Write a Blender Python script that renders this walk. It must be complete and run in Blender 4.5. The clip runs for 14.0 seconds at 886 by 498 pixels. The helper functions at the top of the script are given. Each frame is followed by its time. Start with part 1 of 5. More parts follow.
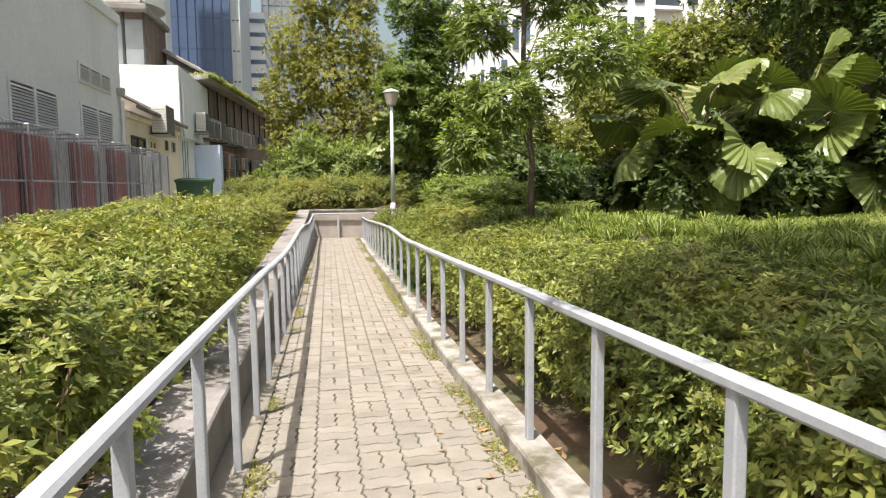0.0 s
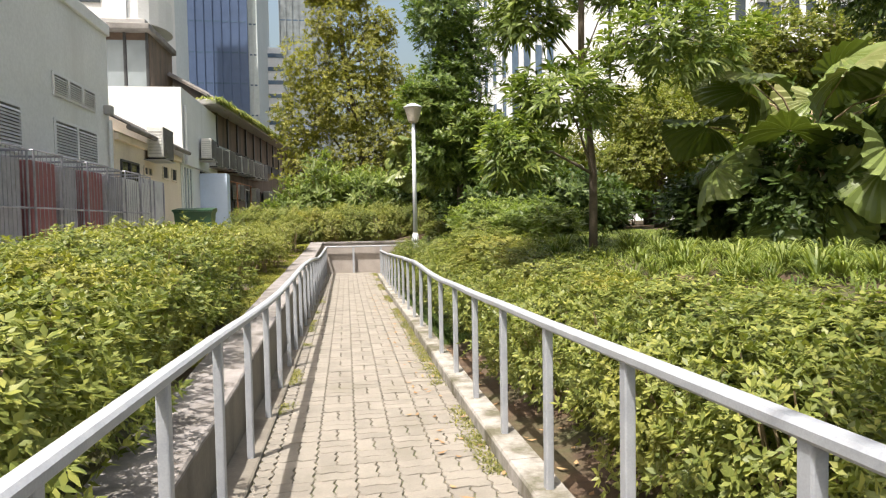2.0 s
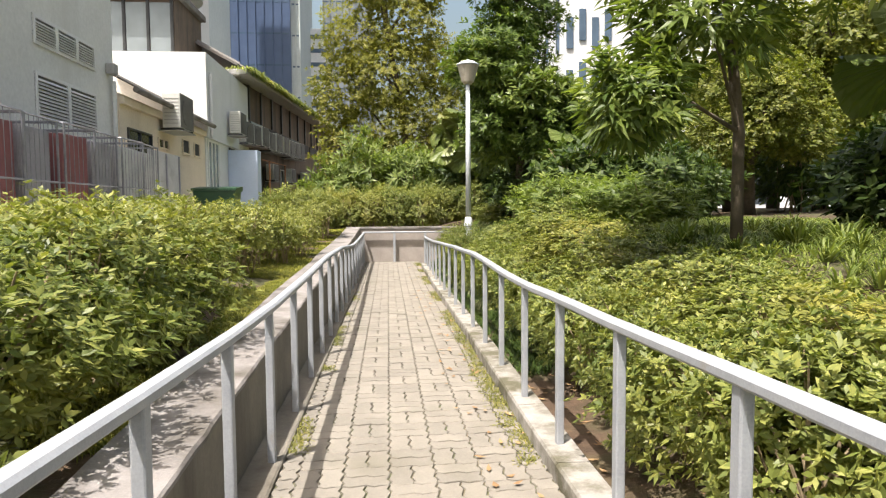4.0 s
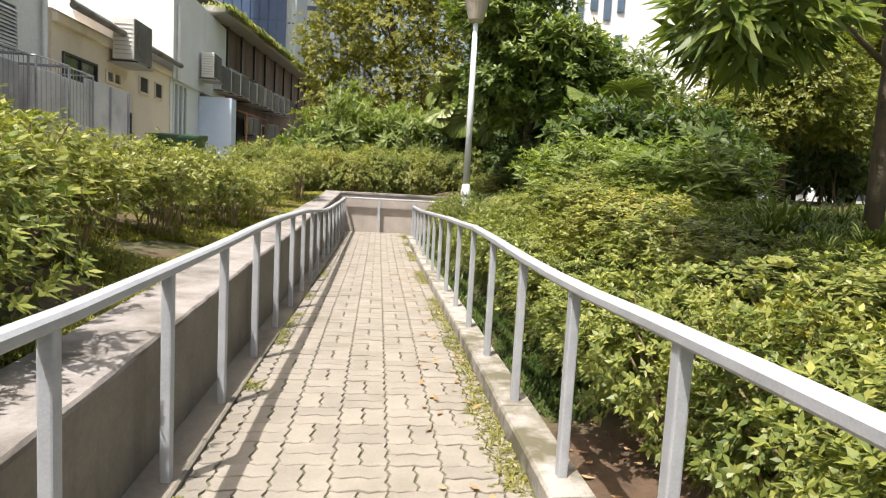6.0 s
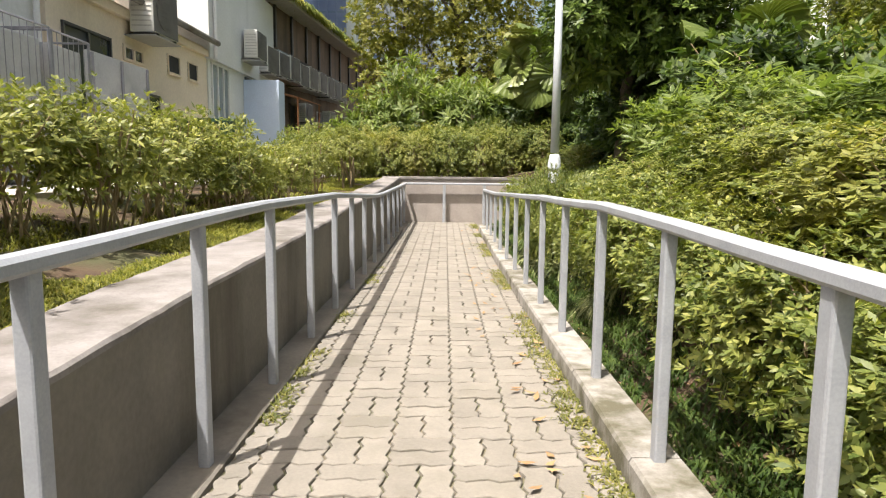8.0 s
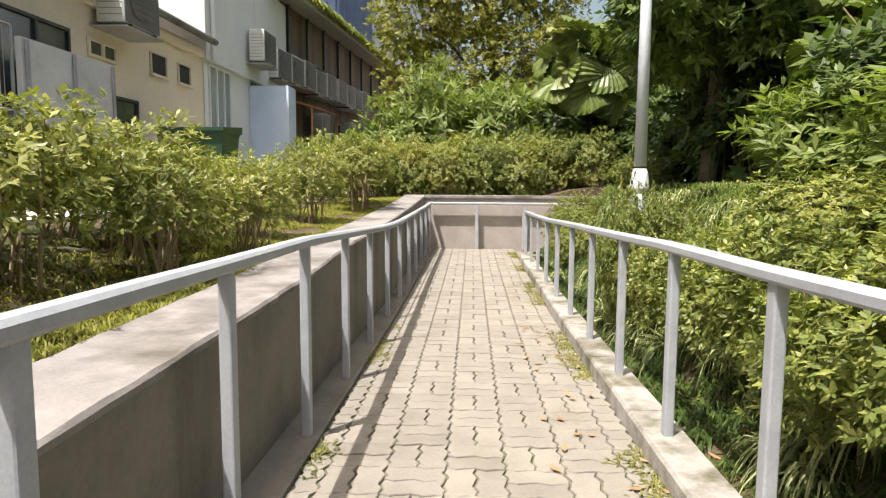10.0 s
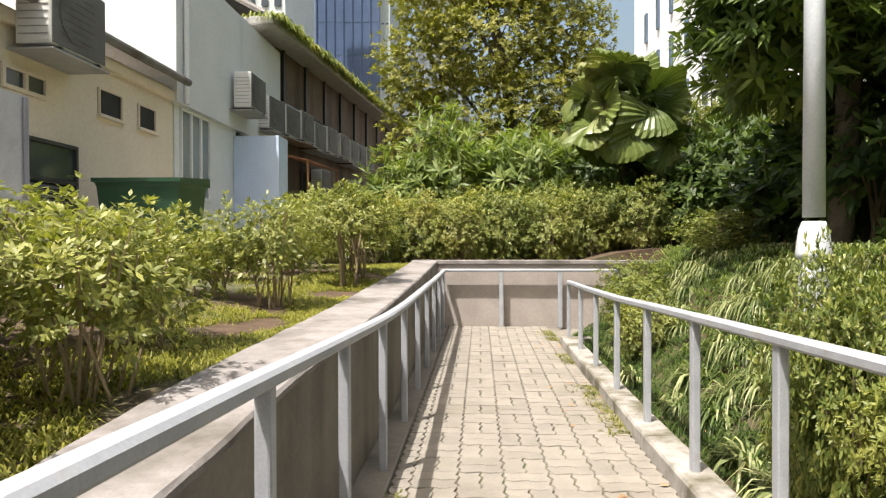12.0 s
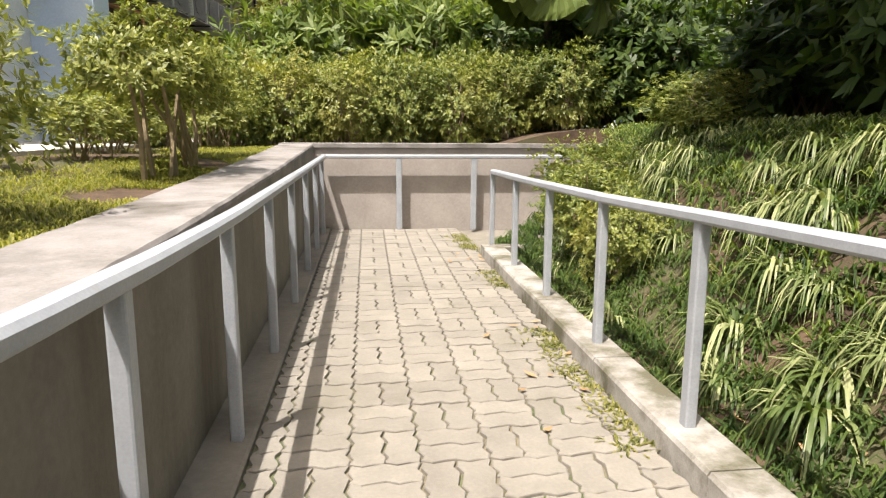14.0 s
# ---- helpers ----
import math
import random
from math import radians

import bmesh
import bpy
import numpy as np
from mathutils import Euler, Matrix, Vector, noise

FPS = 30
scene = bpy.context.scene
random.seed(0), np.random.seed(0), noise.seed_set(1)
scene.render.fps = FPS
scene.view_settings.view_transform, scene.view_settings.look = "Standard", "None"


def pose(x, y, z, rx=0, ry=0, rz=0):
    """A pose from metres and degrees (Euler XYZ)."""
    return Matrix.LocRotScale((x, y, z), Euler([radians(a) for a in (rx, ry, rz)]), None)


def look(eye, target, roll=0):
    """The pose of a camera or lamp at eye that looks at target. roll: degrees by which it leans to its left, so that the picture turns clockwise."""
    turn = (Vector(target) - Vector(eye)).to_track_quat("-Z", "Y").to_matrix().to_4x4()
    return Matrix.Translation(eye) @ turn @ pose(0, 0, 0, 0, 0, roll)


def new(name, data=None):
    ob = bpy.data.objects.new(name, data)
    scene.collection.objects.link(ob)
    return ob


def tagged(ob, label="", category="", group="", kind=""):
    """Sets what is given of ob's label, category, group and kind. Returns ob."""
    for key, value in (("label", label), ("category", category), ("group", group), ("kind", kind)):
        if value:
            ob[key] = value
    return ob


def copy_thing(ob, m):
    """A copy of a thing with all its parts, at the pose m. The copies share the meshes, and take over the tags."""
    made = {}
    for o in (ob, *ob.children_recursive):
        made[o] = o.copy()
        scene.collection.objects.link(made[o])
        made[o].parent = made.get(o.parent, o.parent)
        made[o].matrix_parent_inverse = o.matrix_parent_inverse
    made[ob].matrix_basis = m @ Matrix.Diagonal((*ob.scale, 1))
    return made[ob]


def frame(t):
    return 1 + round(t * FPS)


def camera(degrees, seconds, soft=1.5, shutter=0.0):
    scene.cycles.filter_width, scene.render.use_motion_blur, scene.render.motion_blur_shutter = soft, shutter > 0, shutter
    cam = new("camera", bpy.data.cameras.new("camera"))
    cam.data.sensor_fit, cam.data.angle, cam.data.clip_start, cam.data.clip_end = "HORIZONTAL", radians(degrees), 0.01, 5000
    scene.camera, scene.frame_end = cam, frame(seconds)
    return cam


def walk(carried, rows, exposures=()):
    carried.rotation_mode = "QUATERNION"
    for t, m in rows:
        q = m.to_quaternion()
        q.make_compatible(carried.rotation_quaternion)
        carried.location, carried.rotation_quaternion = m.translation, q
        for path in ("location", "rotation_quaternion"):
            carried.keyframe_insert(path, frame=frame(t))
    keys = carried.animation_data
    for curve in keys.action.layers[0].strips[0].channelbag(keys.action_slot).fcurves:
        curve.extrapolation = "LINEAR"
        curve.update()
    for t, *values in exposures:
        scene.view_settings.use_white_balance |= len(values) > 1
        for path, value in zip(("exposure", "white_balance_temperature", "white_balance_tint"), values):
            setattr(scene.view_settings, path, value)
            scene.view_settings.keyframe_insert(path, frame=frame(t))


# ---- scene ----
cam = camera(68.6, 14.0, soft=1.2)
PATH = [
    (0, (-0.215, 1.721, 1.708), (0.129, 3.682, 1.519), -0.6),
    (0.5, (-0.24, 2.27, 1.676), (0.096, 4.242, 1.702), -0.4),
    (1, (-0.184, 2.809, 1.641), (0.095, 4.788, 1.56), -1.4),
    (1.5, (-0.16, 3.381, 1.612), (0.155, 5.355, 1.581), -0.2),
    (2, (-0.111, 3.898, 1.586), (0.183, 5.874, 1.5), -1.0),
    (2.5, (-0.099, 4.486, 1.565), (0.089, 6.476, 1.495), 1.0),
    (3, (-0.13, 5.032, 1.572), (0.046, 7.02, 1.44), -2.3),
    (3.2, (-0.112, 5.289, 1.535), (0.033, 7.281, 1.429), -1.6),
    (5.3, (-0.037, 7.533, 1.489), (0.191, 9.513, 1.324), 1.9),
    (5.5, (0.02, 7.675, 1.487), (0.214, 9.661, 1.348), 2.8),
    (6, (0.068, 8.217, 1.353), (0.274, 10.195, 1.148), 3.2),
    (6.5, (0.141, 8.759, 1.236), (0.218, 10.739, 0.96), 0.6),
    (7, (0.181, 9.29, 1.168), (0.297, 11.277, 0.966), 0.6),
    (7.2, (0.175, 9.52, 1.158), (0.201, 11.504, 0.913), 1.5),
    (9.3, (0.054, 11.843, 1.18), (0.026, 13.827, 0.935), -0.6),
    (9.5, (0.05, 12.046, 1.186), (-0.001, 14.026, 0.911), -1.8),
    (10, (0.013, 12.613, 1.217), (-0.074, 14.601, 1.013), 0.4),
    (10.5, (-0.075, 13.176, 1.239), (-0.241, 15.161, 1.066), -1.0),
    (11, (-0.127, 13.697, 1.258), (-0.278, 15.689, 1.164), 0.3),
    (11.5, (-0.19, 14.26, 1.245), (-0.324, 16.254, 1.17), -0.5),
    (12, (-0.206, 14.843, 1.237), (-0.32, 16.84, 1.22), -0.1),
    (12.5, (-0.232, 15.411, 1.22), (-0.22, 17.411, 1.242), 0.8),
    (13, (-0.21, 15.968, 1.186), (-0.142, 17.965, 1.081), -0.6),
    (13.5, (-0.23, 16.507, 1.14), (-0.132, 18.496, 0.96), 0.5),
    (14, (-0.248, 17.041, 1.108), (-0.021, 18.996, 0.755), 0.3),
]
walk(cam, [(t, look(eye, target, roll)) for t, eye, target, roll in PATH])

# ---------------- world, sun, exposure ----------------
SUN_DIR = Vector((-0.28, -0.34, 1.0)).normalized()
world = bpy.data.worlds.new("sky")
world.use_nodes = True
scene.world = world
_nt = world.node_tree
_sky = _nt.nodes.new("ShaderNodeTexSky")
_sky.sky_type = "NISHITA"
_sky.sun_disc = False
_sky.sun_elevation = math.asin(SUN_DIR.z)
_sky.sun_rotation = radians(217)
_sky.air_density, _sky.dust_density, _sky.ozone_density = 1.8, 8.0, 1.4
_nt.nodes["Background"].inputs["Strength"].default_value = 0.122
_nt.links.new(_sky.outputs["Color"], _nt.nodes["Background"].inputs["Color"])
sun_data = bpy.data.lights.new("sun", "SUN")
sun_data.energy, sun_data.angle, sun_data.color = 5.0, radians(0.5), (1.0, 0.945, 0.88)
sun = new("sun", sun_data)
sun.matrix_world = look(SUN_DIR * 60, (0, 0, 0))
scene.view_settings.exposure = 0.79


# ---------------- materials ----------------
def node_mat(name):
    m = bpy.data.materials.new(name)
    m.use_nodes = True
    nt = m.node_tree
    return m, nt, nt.nodes["Principled BSDF"]


def add_noise(nt, coord, scale, detail=4.0, rough=0.55):
    n = nt.nodes.new("ShaderNodeTexNoise")
    n.inputs["Scale"].default_value = scale
    n.inputs["Detail"].default_value = detail
    n.inputs["Roughness"].default_value = rough
    nt.links.new(coord, n.inputs["Vector"])
    return n.outputs["Fac"]


def add_ramp(nt, fac, stops):
    r = nt.nodes.new("ShaderNodeValToRGB")
    els = r.color_ramp.elements
    while len(els) < len(stops):
        els.new(0.5)
    for e, (p, c) in zip(els, stops):
        e.position = p
        e.color = (*c, 1)
    nt.links.new(fac, r.inputs["Fac"])
    return r.outputs["Color"]


def add_mix(nt, fac, a, b, mode="MIX"):
    m = nt.nodes.new("ShaderNodeMix")
    m.data_type = "RGBA"
    m.blend_type = mode
    for sock, v in ((m.inputs[0], fac), (m.inputs[6], a), (m.inputs[7], b)):
        if isinstance(v, (int, float)):
            sock.default_value = v
        elif isinstance(v, tuple):
            sock.default_value = (*v, 1)
        else:
            nt.links.new(v, sock)
    return m.outputs[2]


def surface(name, dark, light, scale=6.0, stain=None, stain_scale=1.2, stain_at=(0.52, 0.7), rough=0.85, metal=0.0, bump=0.15,
            bump_scale=60.0, vary=0.0, streak=False):
    """A worn surface: grain between two colours, stains at a larger scale, fine relief."""
    m, nt, bsdf = node_mat(name)
    pos = nt.nodes.new("ShaderNodeNewGeometry").outputs["Position"]
    col = add_ramp(nt, add_noise(nt, pos, scale, 6), [(0.3, dark), (0.7, light)])
    fine = add_noise(nt, pos, scale * 14, 3)
    col = add_mix(nt, 0.22, col, add_ramp(nt, fine, [(0.3, tuple(c * 0.55 for c in dark)), (0.7, light)]))
    if stain:
        vec = pos
        if streak:
            mp = nt.nodes.new("ShaderNodeMapping")
            mp.inputs["Scale"].default_value = (1.0, 1.0, 0.12)
            nt.links.new(pos, mp.inputs["Vector"])
            vec = mp.outputs["Vector"]
        f = add_ramp(nt, add_noise(nt, vec, stain_scale, 7, 0.62), [(stain_at[0], (0, 0, 0)), (stain_at[1], (1, 1, 1))])
        col = add_mix(nt, f, col, stain)
    if vary:
        rnd = nt.nodes.new("ShaderNodeObjectInfo").outputs["Random"]
        isl = nt.nodes.new("ShaderNodeNewGeometry").outputs["Random Per Island"]
        s = nt.nodes.new("ShaderNodeMath")
        s.operation = "ADD"
        nt.links.new(rnd, s.inputs[0])
        nt.links.new(isl, s.inputs[1])
        fr = nt.nodes.new("ShaderNodeMath")
        fr.operation = "FRACT"
        nt.links.new(s.outputs[0], fr.inputs[0])
        col = add_mix(nt, vary, col, add_ramp(nt, fr.outputs[0], [(0.0, tuple(c * 0.5 for c in dark)), (0.5, dark), (1.0, light)]))
    nt.links.new(col, bsdf.inputs["Base Color"])
    bsdf.inputs["Roughness"].default_value = rough
    bsdf.inputs["Metallic"].default_value = metal
    if bump:
        b = nt.nodes.new("ShaderNodeBump")
        b.inputs["Strength"].default_value = bump
        b.inputs["Distance"].default_value = 0.01
        nt.links.new(add_noise(nt, pos, bump_scale, 5), b.inputs["Height"])
        nt.links.new(b.outputs["Normal"], bsdf.inputs["Normal"])
    return m


def leaf_mat(name, c1, c2, c3, through_light=0.35, rough=0.36, tint=None):
    """Leaves: three greens picked leaf by leaf and shrub by shrub, some light passing through."""
    m, nt, bsdf = node_mat(name)
    geo = nt.nodes.new("ShaderNodeNewGeometry")
    isl = geo.outputs["Random Per Island"]
    col = add_ramp(nt, isl, [(0.0, c1), (0.55, c2), (1.0, c3)])
    patch = add_ramp(nt, add_noise(nt, geo.outputs["Position"], 1.3, 3), [(0.35, tuple(c * 0.7 for c in c1)), (0.65, c3)])
    col = add_mix(nt, 0.3, col, patch)
    if tint:
        f = add_ramp(nt, add_noise(nt, geo.outputs["Position"], 0.8, 4), [(0.55, (0, 0, 0)), (0.72, (1, 1, 1))])
        col = add_mix(nt, f, col, tint)
    nt.links.new(col, bsdf.inputs["Base Color"])
    bsdf.inputs["Roughness"].default_value = rough + 0.12
    bsdf.inputs["Specular IOR Level"].default_value = 0.34
    tr = nt.nodes.new("ShaderNodeBsdfTranslucent")
    bright = add_mix(nt, 1.0, col, (1.5, 1.6, 0.7), "MULTIPLY")
    nt.links.new(bright, tr.inputs["Color"])
    mix = nt.nodes.new("ShaderNodeMixShader")
    mix.inputs[0].default_value = through_light
    nt.links.new(bsdf.outputs[0], mix.inputs[1])
    nt.links.new(tr.outputs[0], mix.inputs[2])
    nt.links.new(mix.outputs[0], nt.nodes["Material Output"].inputs["Surface"])
    return m


M_PAVER = surface("paver_concrete", (0.195, 0.175, 0.147), (0.275, 0.248, 0.21), 5, (0.15, 0.135, 0.10), 1.6, (0.55, 0.78), 0.9, 0, 0.25, 140, vary=0.22)
M_BED = surface("joint_sand", (0.115, 0.098, 0.068), (0.21, 0.18, 0.12), 14, (0.085, 0.10, 0.04), 3, (0.45, 0.6), 0.95, 0, 0.4, 90)
# Tone darkened as the shaded wall side; the streaks are weathering.
M_CONC = surface("weathered_shaded_concrete", (0.15, 0.134, 0.110), (0.235, 0.21, 0.172), 3, (0.075, 0.062, 0.045), 1.4, (0.52, 0.72), 0.9, 0, 0.2, 80, streak=True)
# Stains and tone also carry the foliage shade that dapples the wall top.
M_COPE = surface("coping_concrete", (0.185, 0.168, 0.16), (0.30, 0.277, 0.266), 6, (0.10, 0.088, 0.073), 2.4, (0.47, 0.68), 0.9, 0, 0.2, 90)
M_KERB = surface("kerb_concrete", (0.24, 0.222, 0.20), (0.40, 0.375, 0.345), 9, (0.105, 0.095, 0.06), 3.4, (0.44, 0.62), 0.9, 0, 0.25, 90)
M_RAIL = surface("grey_rail_paint", (0.30, 0.315, 0.345), (0.385, 0.40, 0.43), 9, (0.30, 0.28, 0.25), 5, (0.62, 0.75), 0.5, 0.0, 0.08, 120)
M_SOIL = surface("leaf_litter_soil", (0.045, 0.028, 0.017), (0.115, 0.072, 0.042), 9, (0.07, 0.07, 0.03), 0.9, (0.46, 0.6), 0.95, 0, 0.6, 40)
M_ALLEY = surface("alley_concrete", (0.46, 0.43, 0.38), (0.60, 0.56, 0.51), 2.5, (0.25, 0.23, 0.2), 0.9, (0.52, 0.7), 0.9, 0, 0.15, 60)
# Lighter copy of M_CONC, with the end wall's sunlight put into its colour.
M_END = surface("sunlit_toned_concrete", (0.30, 0.265, 0.24), (0.40, 0.355, 0.325), 3, (0.20, 0.175, 0.15), 1.5, (0.55, 0.75), 0.9, 0, 0.2, 80, streak=True)
M_GREY = surface("grey_render", (0.66, 0.66, 0.64), (0.74, 0.74, 0.72), 1.2, (0.56, 0.55, 0.52), 0.9, (0.55, 0.8), 0.9, 0, 0.06, 120, streak=True)
M_BEIGE = surface("beige_render", (0.77, 0.65, 0.51), (0.84, 0.72, 0.57), 1.6, (0.58, 0.47, 0.36), 1.1, (0.56, 0.8), 0.9, 0, 0.06, 120, streak=True)
M_WHITE = surface("white_render", (0.74, 0.73, 0.70), (0.82, 0.81, 0.79), 1.6, (0.55, 0.53, 0.49), 1.0, (0.6, 0.85), 0.85, 0, 0.05, 120, streak=True)
M_WHITEGREY = surface("pale_grey_render", (0.66, 0.66, 0.65), (0.74, 0.74, 0.73), 1.4, (0.42, 0.42, 0.40), 1.0, (0.58, 0.85), 0.85, 0, 0.05, 120, streak=True)
M_PANEL = surface("pale_blue_panel", (0.52, 0.61, 0.78), (0.62, 0.71, 0.86), 2, (0.42, 0.48, 0.6), 1.1, (0.6, 0.85), 0.5, 0, 0.03, 60)
M_LOUVRE = surface("louvre_paint", (0.66, 0.66, 0.66), (0.76, 0.76, 0.75), 6, rough=0.6, bump=0.03)
# Near-black that paints the shade inside recesses and unlit openings.
M_DARK = surface("dark_opening_shade", (0.015, 0.015, 0.017), (0.035, 0.035, 0.038), 5, rough=0.7, bump=0.03)
M_BLACK = surface("black_frame", (0.02, 0.02, 0.02), (0.05, 0.05, 0.05), 8, rough=0.45, bump=0.03)
M_AC = surface("ac_casing", (0.62, 0.61, 0.57), (0.74, 0.73, 0.69), 4, (0.45, 0.42, 0.36), 3, (0.6, 0.8), 0.5, 0, 0.04, 60)
# Dark grey mixing grille and shade on AC fronts; also backs the louvres.
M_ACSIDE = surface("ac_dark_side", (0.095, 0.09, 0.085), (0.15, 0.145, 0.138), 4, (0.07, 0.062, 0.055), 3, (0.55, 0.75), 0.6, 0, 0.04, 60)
M_ACGREY = surface("ac_side_grey", (0.30, 0.29, 0.28), (0.40, 0.39, 0.37), 4, rough=0.6, bump=0.04)
M_BROWN = surface("brown_boarding", (0.10, 0.07, 0.05), (0.17, 0.12, 0.085), 3, (0.05, 0.038, 0.028), 1.4, (0.5, 0.7), 0.8, 0, 0.2, 30, streak=True)
M_RUST = surface("rusty_sheet", (0.30, 0.12, 0.05), (0.48, 0.22, 0.10), 4, (0.15, 0.07, 0.04), 1.8, (0.5, 0.7), 0.8, 0, 0.2, 40)
M_ROOF = surface("corrugated_roof", (0.14, 0.13, 0.12), (0.25, 0.235, 0.22), 3, (0.10, 0.08, 0.06), 1.3, (0.5, 0.7), 0.7, 0.2, 0.1, 40)
M_BIN = surface("green_plastic", (0.015, 0.05, 0.025), (0.03, 0.085, 0.04), 4, (0.05, 0.07, 0.05), 3, (0.58, 0.75), 0.45, 0, 0.05, 80)
M_CAGE = surface("galvanised_wire", (0.20, 0.20, 0.23), (0.34, 0.34, 0.37), 8, (0.25, 0.2, 0.17), 3, (0.6, 0.75), 0.5, 0.4, 0.05, 80)
M_REDPAN = surface("dusty_red_panel", (0.20, 0.065, 0.075), (0.29, 0.11, 0.12), 3, (0.20, 0.10, 0.10), 2, (0.5, 0.7), 0.7, 0, 0.08, 60)
M_GREYPAN = surface("grey_violet_panel", (0.26, 0.25, 0.29), (0.36, 0.35, 0.39), 3, (0.2, 0.2, 0.22), 2, (0.5, 0.7), 0.7, 0, 0.08, 60)
M_PALEPAN = surface("pale_canvas_panel", (0.45, 0.45, 0.47), (0.56, 0.56, 0.57), 3, (0.36, 0.36, 0.38), 2, (0.5, 0.7), 0.8, 0, 0.1, 60)
M_POLE = surface("pale_grey_pole_paint", (0.58, 0.61, 0.66), (0.70, 0.73, 0.77), 6, (0.42, 0.41, 0.39), 3, (0.6, 0.8), 0.45, 0.1, 0.05, 90)
M_SHADE = surface("dusty_lamp_bowl", (0.38, 0.34, 0.28), (0.50, 0.45, 0.38), 7, (0.28, 0.24, 0.18), 5, (0.5, 0.7), 0.5, 0, 0.05, 90)
M_TOWER = surface("blue_tower_cladding", (0.07, 0.105, 0.19), (0.09, 0.13, 0.225), 0.08, rough=0.35, bump=0)
M_TOWER2 = surface("pale_tower_cladding", (0.50, 0.56, 0.55), (0.58, 0.63, 0.62), 0.2, rough=0.6, bump=0)
M_TOWERW = surface("white_block_cladding", (0.76, 0.77, 0.78), (0.84, 0.85, 0.86), 0.3, (0.66, 0.67, 0.68), 0.2, (0.6, 0.8), 0.7, 0, 0)
M_BARK = surface("grey_brown_bark", (0.085, 0.065, 0.045), (0.165, 0.13, 0.095), 12, (0.06, 0.05, 0.035), 6, (0.5, 0.7), 0.95, 0, 0.6, 60)
M_STEM = surface("pale_stem", (0.22, 0.16, 0.09), (0.36, 0.28, 0.17), 14, rough=0.9, bump=0.3)
M_DRY = surface("dry_leaf", (0.26, 0.15, 0.07), (0.42, 0.27, 0.13), 20, rough=0.9, bump=0.1, vary=0.5)


def glass_mat(name, tint, rough=0.08):
    m, nt, bsdf = node_mat(name)
    pos = nt.nodes.new("ShaderNodeNewGeometry").outputs["Position"]
    nt.links.new(add_ramp(nt, add_noise(nt, pos, 0.7, 3), [(0.35, tuple(c * 0.7 for c in tint)), (0.65, tint)]), bsdf.inputs["Base Color"])
    bsdf.inputs["Roughness"].default_value = rough
    bsdf.inputs["Specular IOR Level"].default_value = 0.8
    return m


M_GLASS = glass_mat("dark_window_glass", (0.05, 0.06, 0.07))
M_GLASSB = glass_mat("tower_glass", (0.10, 0.15, 0.22))
M_GLASSP = glass_mat("curtained_glass", (0.26, 0.29, 0.30), 0.12)

L_HEDGE = leaf_mat("hedge_leaf", (0.07, 0.108, 0.025), (0.15, 0.185, 0.04), (0.315, 0.315, 0.08), 0.27, 0.34, tint=(0.28, 0.26, 0.06))
L_SHRUB = leaf_mat("shrub_leaf", (0.10, 0.13, 0.031), (0.195, 0.215, 0.048), (0.34, 0.33, 0.088), 0.27, 0.33)
L_DARK = leaf_mat("dark_tree_leaf", (0.045, 0.085, 0.018), (0.10, 0.155, 0.03), (0.19, 0.25, 0.055), 0.36, 0.32)
# Leaf greens darkened so that deep shade sits in the colour.
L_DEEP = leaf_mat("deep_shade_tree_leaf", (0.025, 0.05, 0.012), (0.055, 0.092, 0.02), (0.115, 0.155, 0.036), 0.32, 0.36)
L_MANGO = leaf_mat("long_tree_leaf", (0.055, 0.095, 0.02), (0.115, 0.165, 0.034), (0.24, 0.28, 0.065), 0.34, 0.3)
L_YELLOW = leaf_mat("yellowing_tree_leaf", (0.12, 0.14, 0.022), (0.205, 0.21, 0.036), (0.31, 0.28, 0.06), 0.4)
L_TUFT = leaf_mat("strap_grass_leaf", (0.075, 0.12, 0.027), (0.145, 0.19, 0.042), (0.26, 0.29, 0.08), 0.3)
L_HILL = leaf_mat("olive_tree_leaf", (0.085, 0.115, 0.018), (0.15, 0.18, 0.028), (0.24, 0.23, 0.045), 0.36)
L_PALE = leaf_mat("pale_feathery_leaf", (0.085, 0.13, 0.032), (0.15, 0.20, 0.05), (0.24, 0.28, 0.08), 0.36)
L_SPIDER = leaf_mat("striped_strap_leaf", (0.05, 0.085, 0.018), (0.15, 0.19, 0.055), (0.46, 0.46, 0.24), 0.2)
L_WEED = leaf_mat("weed_leaf", (0.09, 0.105, 0.03), (0.16, 0.165, 0.04), (0.27, 0.235, 0.075), 0.25)
L_GRASS = leaf_mat("grass_blade", (0.10, 0.12, 0.022), (0.18, 0.185, 0.034), (0.31, 0.28, 0.06), 0.32)
L_PALM = leaf_mat("fan_palm_leaf", (0.045, 0.078, 0.016), (0.088, 0.13, 0.025), (0.17, 0.20, 0.055), 0.13, 0.26, tint=(0.25, 0.245, 0.10))


# ---------------- mesh helpers ----------------
def link_mesh(name, bm, material, parent=None, label="", smooth=False):
    me = bpy.data.meshes.new(name)
    bm.to_mesh(me)
    bm.free()
    me.materials.append(material)
    if smooth:
        me.polygons.foreach_set("use_smooth", [True] * len(me.polygons))
    ob = new(name, me)
    if parent:
        ob.parent = parent
    if label:
        ob["label"] = label
    return ob


def part(name, bm, material, parent, label="", smooth=False):
    return link_mesh(name, bm, material, parent, label, smooth)


def shared(name, me, parent, m=None, label=""):
    """One more object on a mesh that alike pieces share."""
    ob = new(name, me)
    ob.parent = parent
    if m is not None:
        ob.matrix_basis = m
    if label:
        ob["label"] = label
    return ob


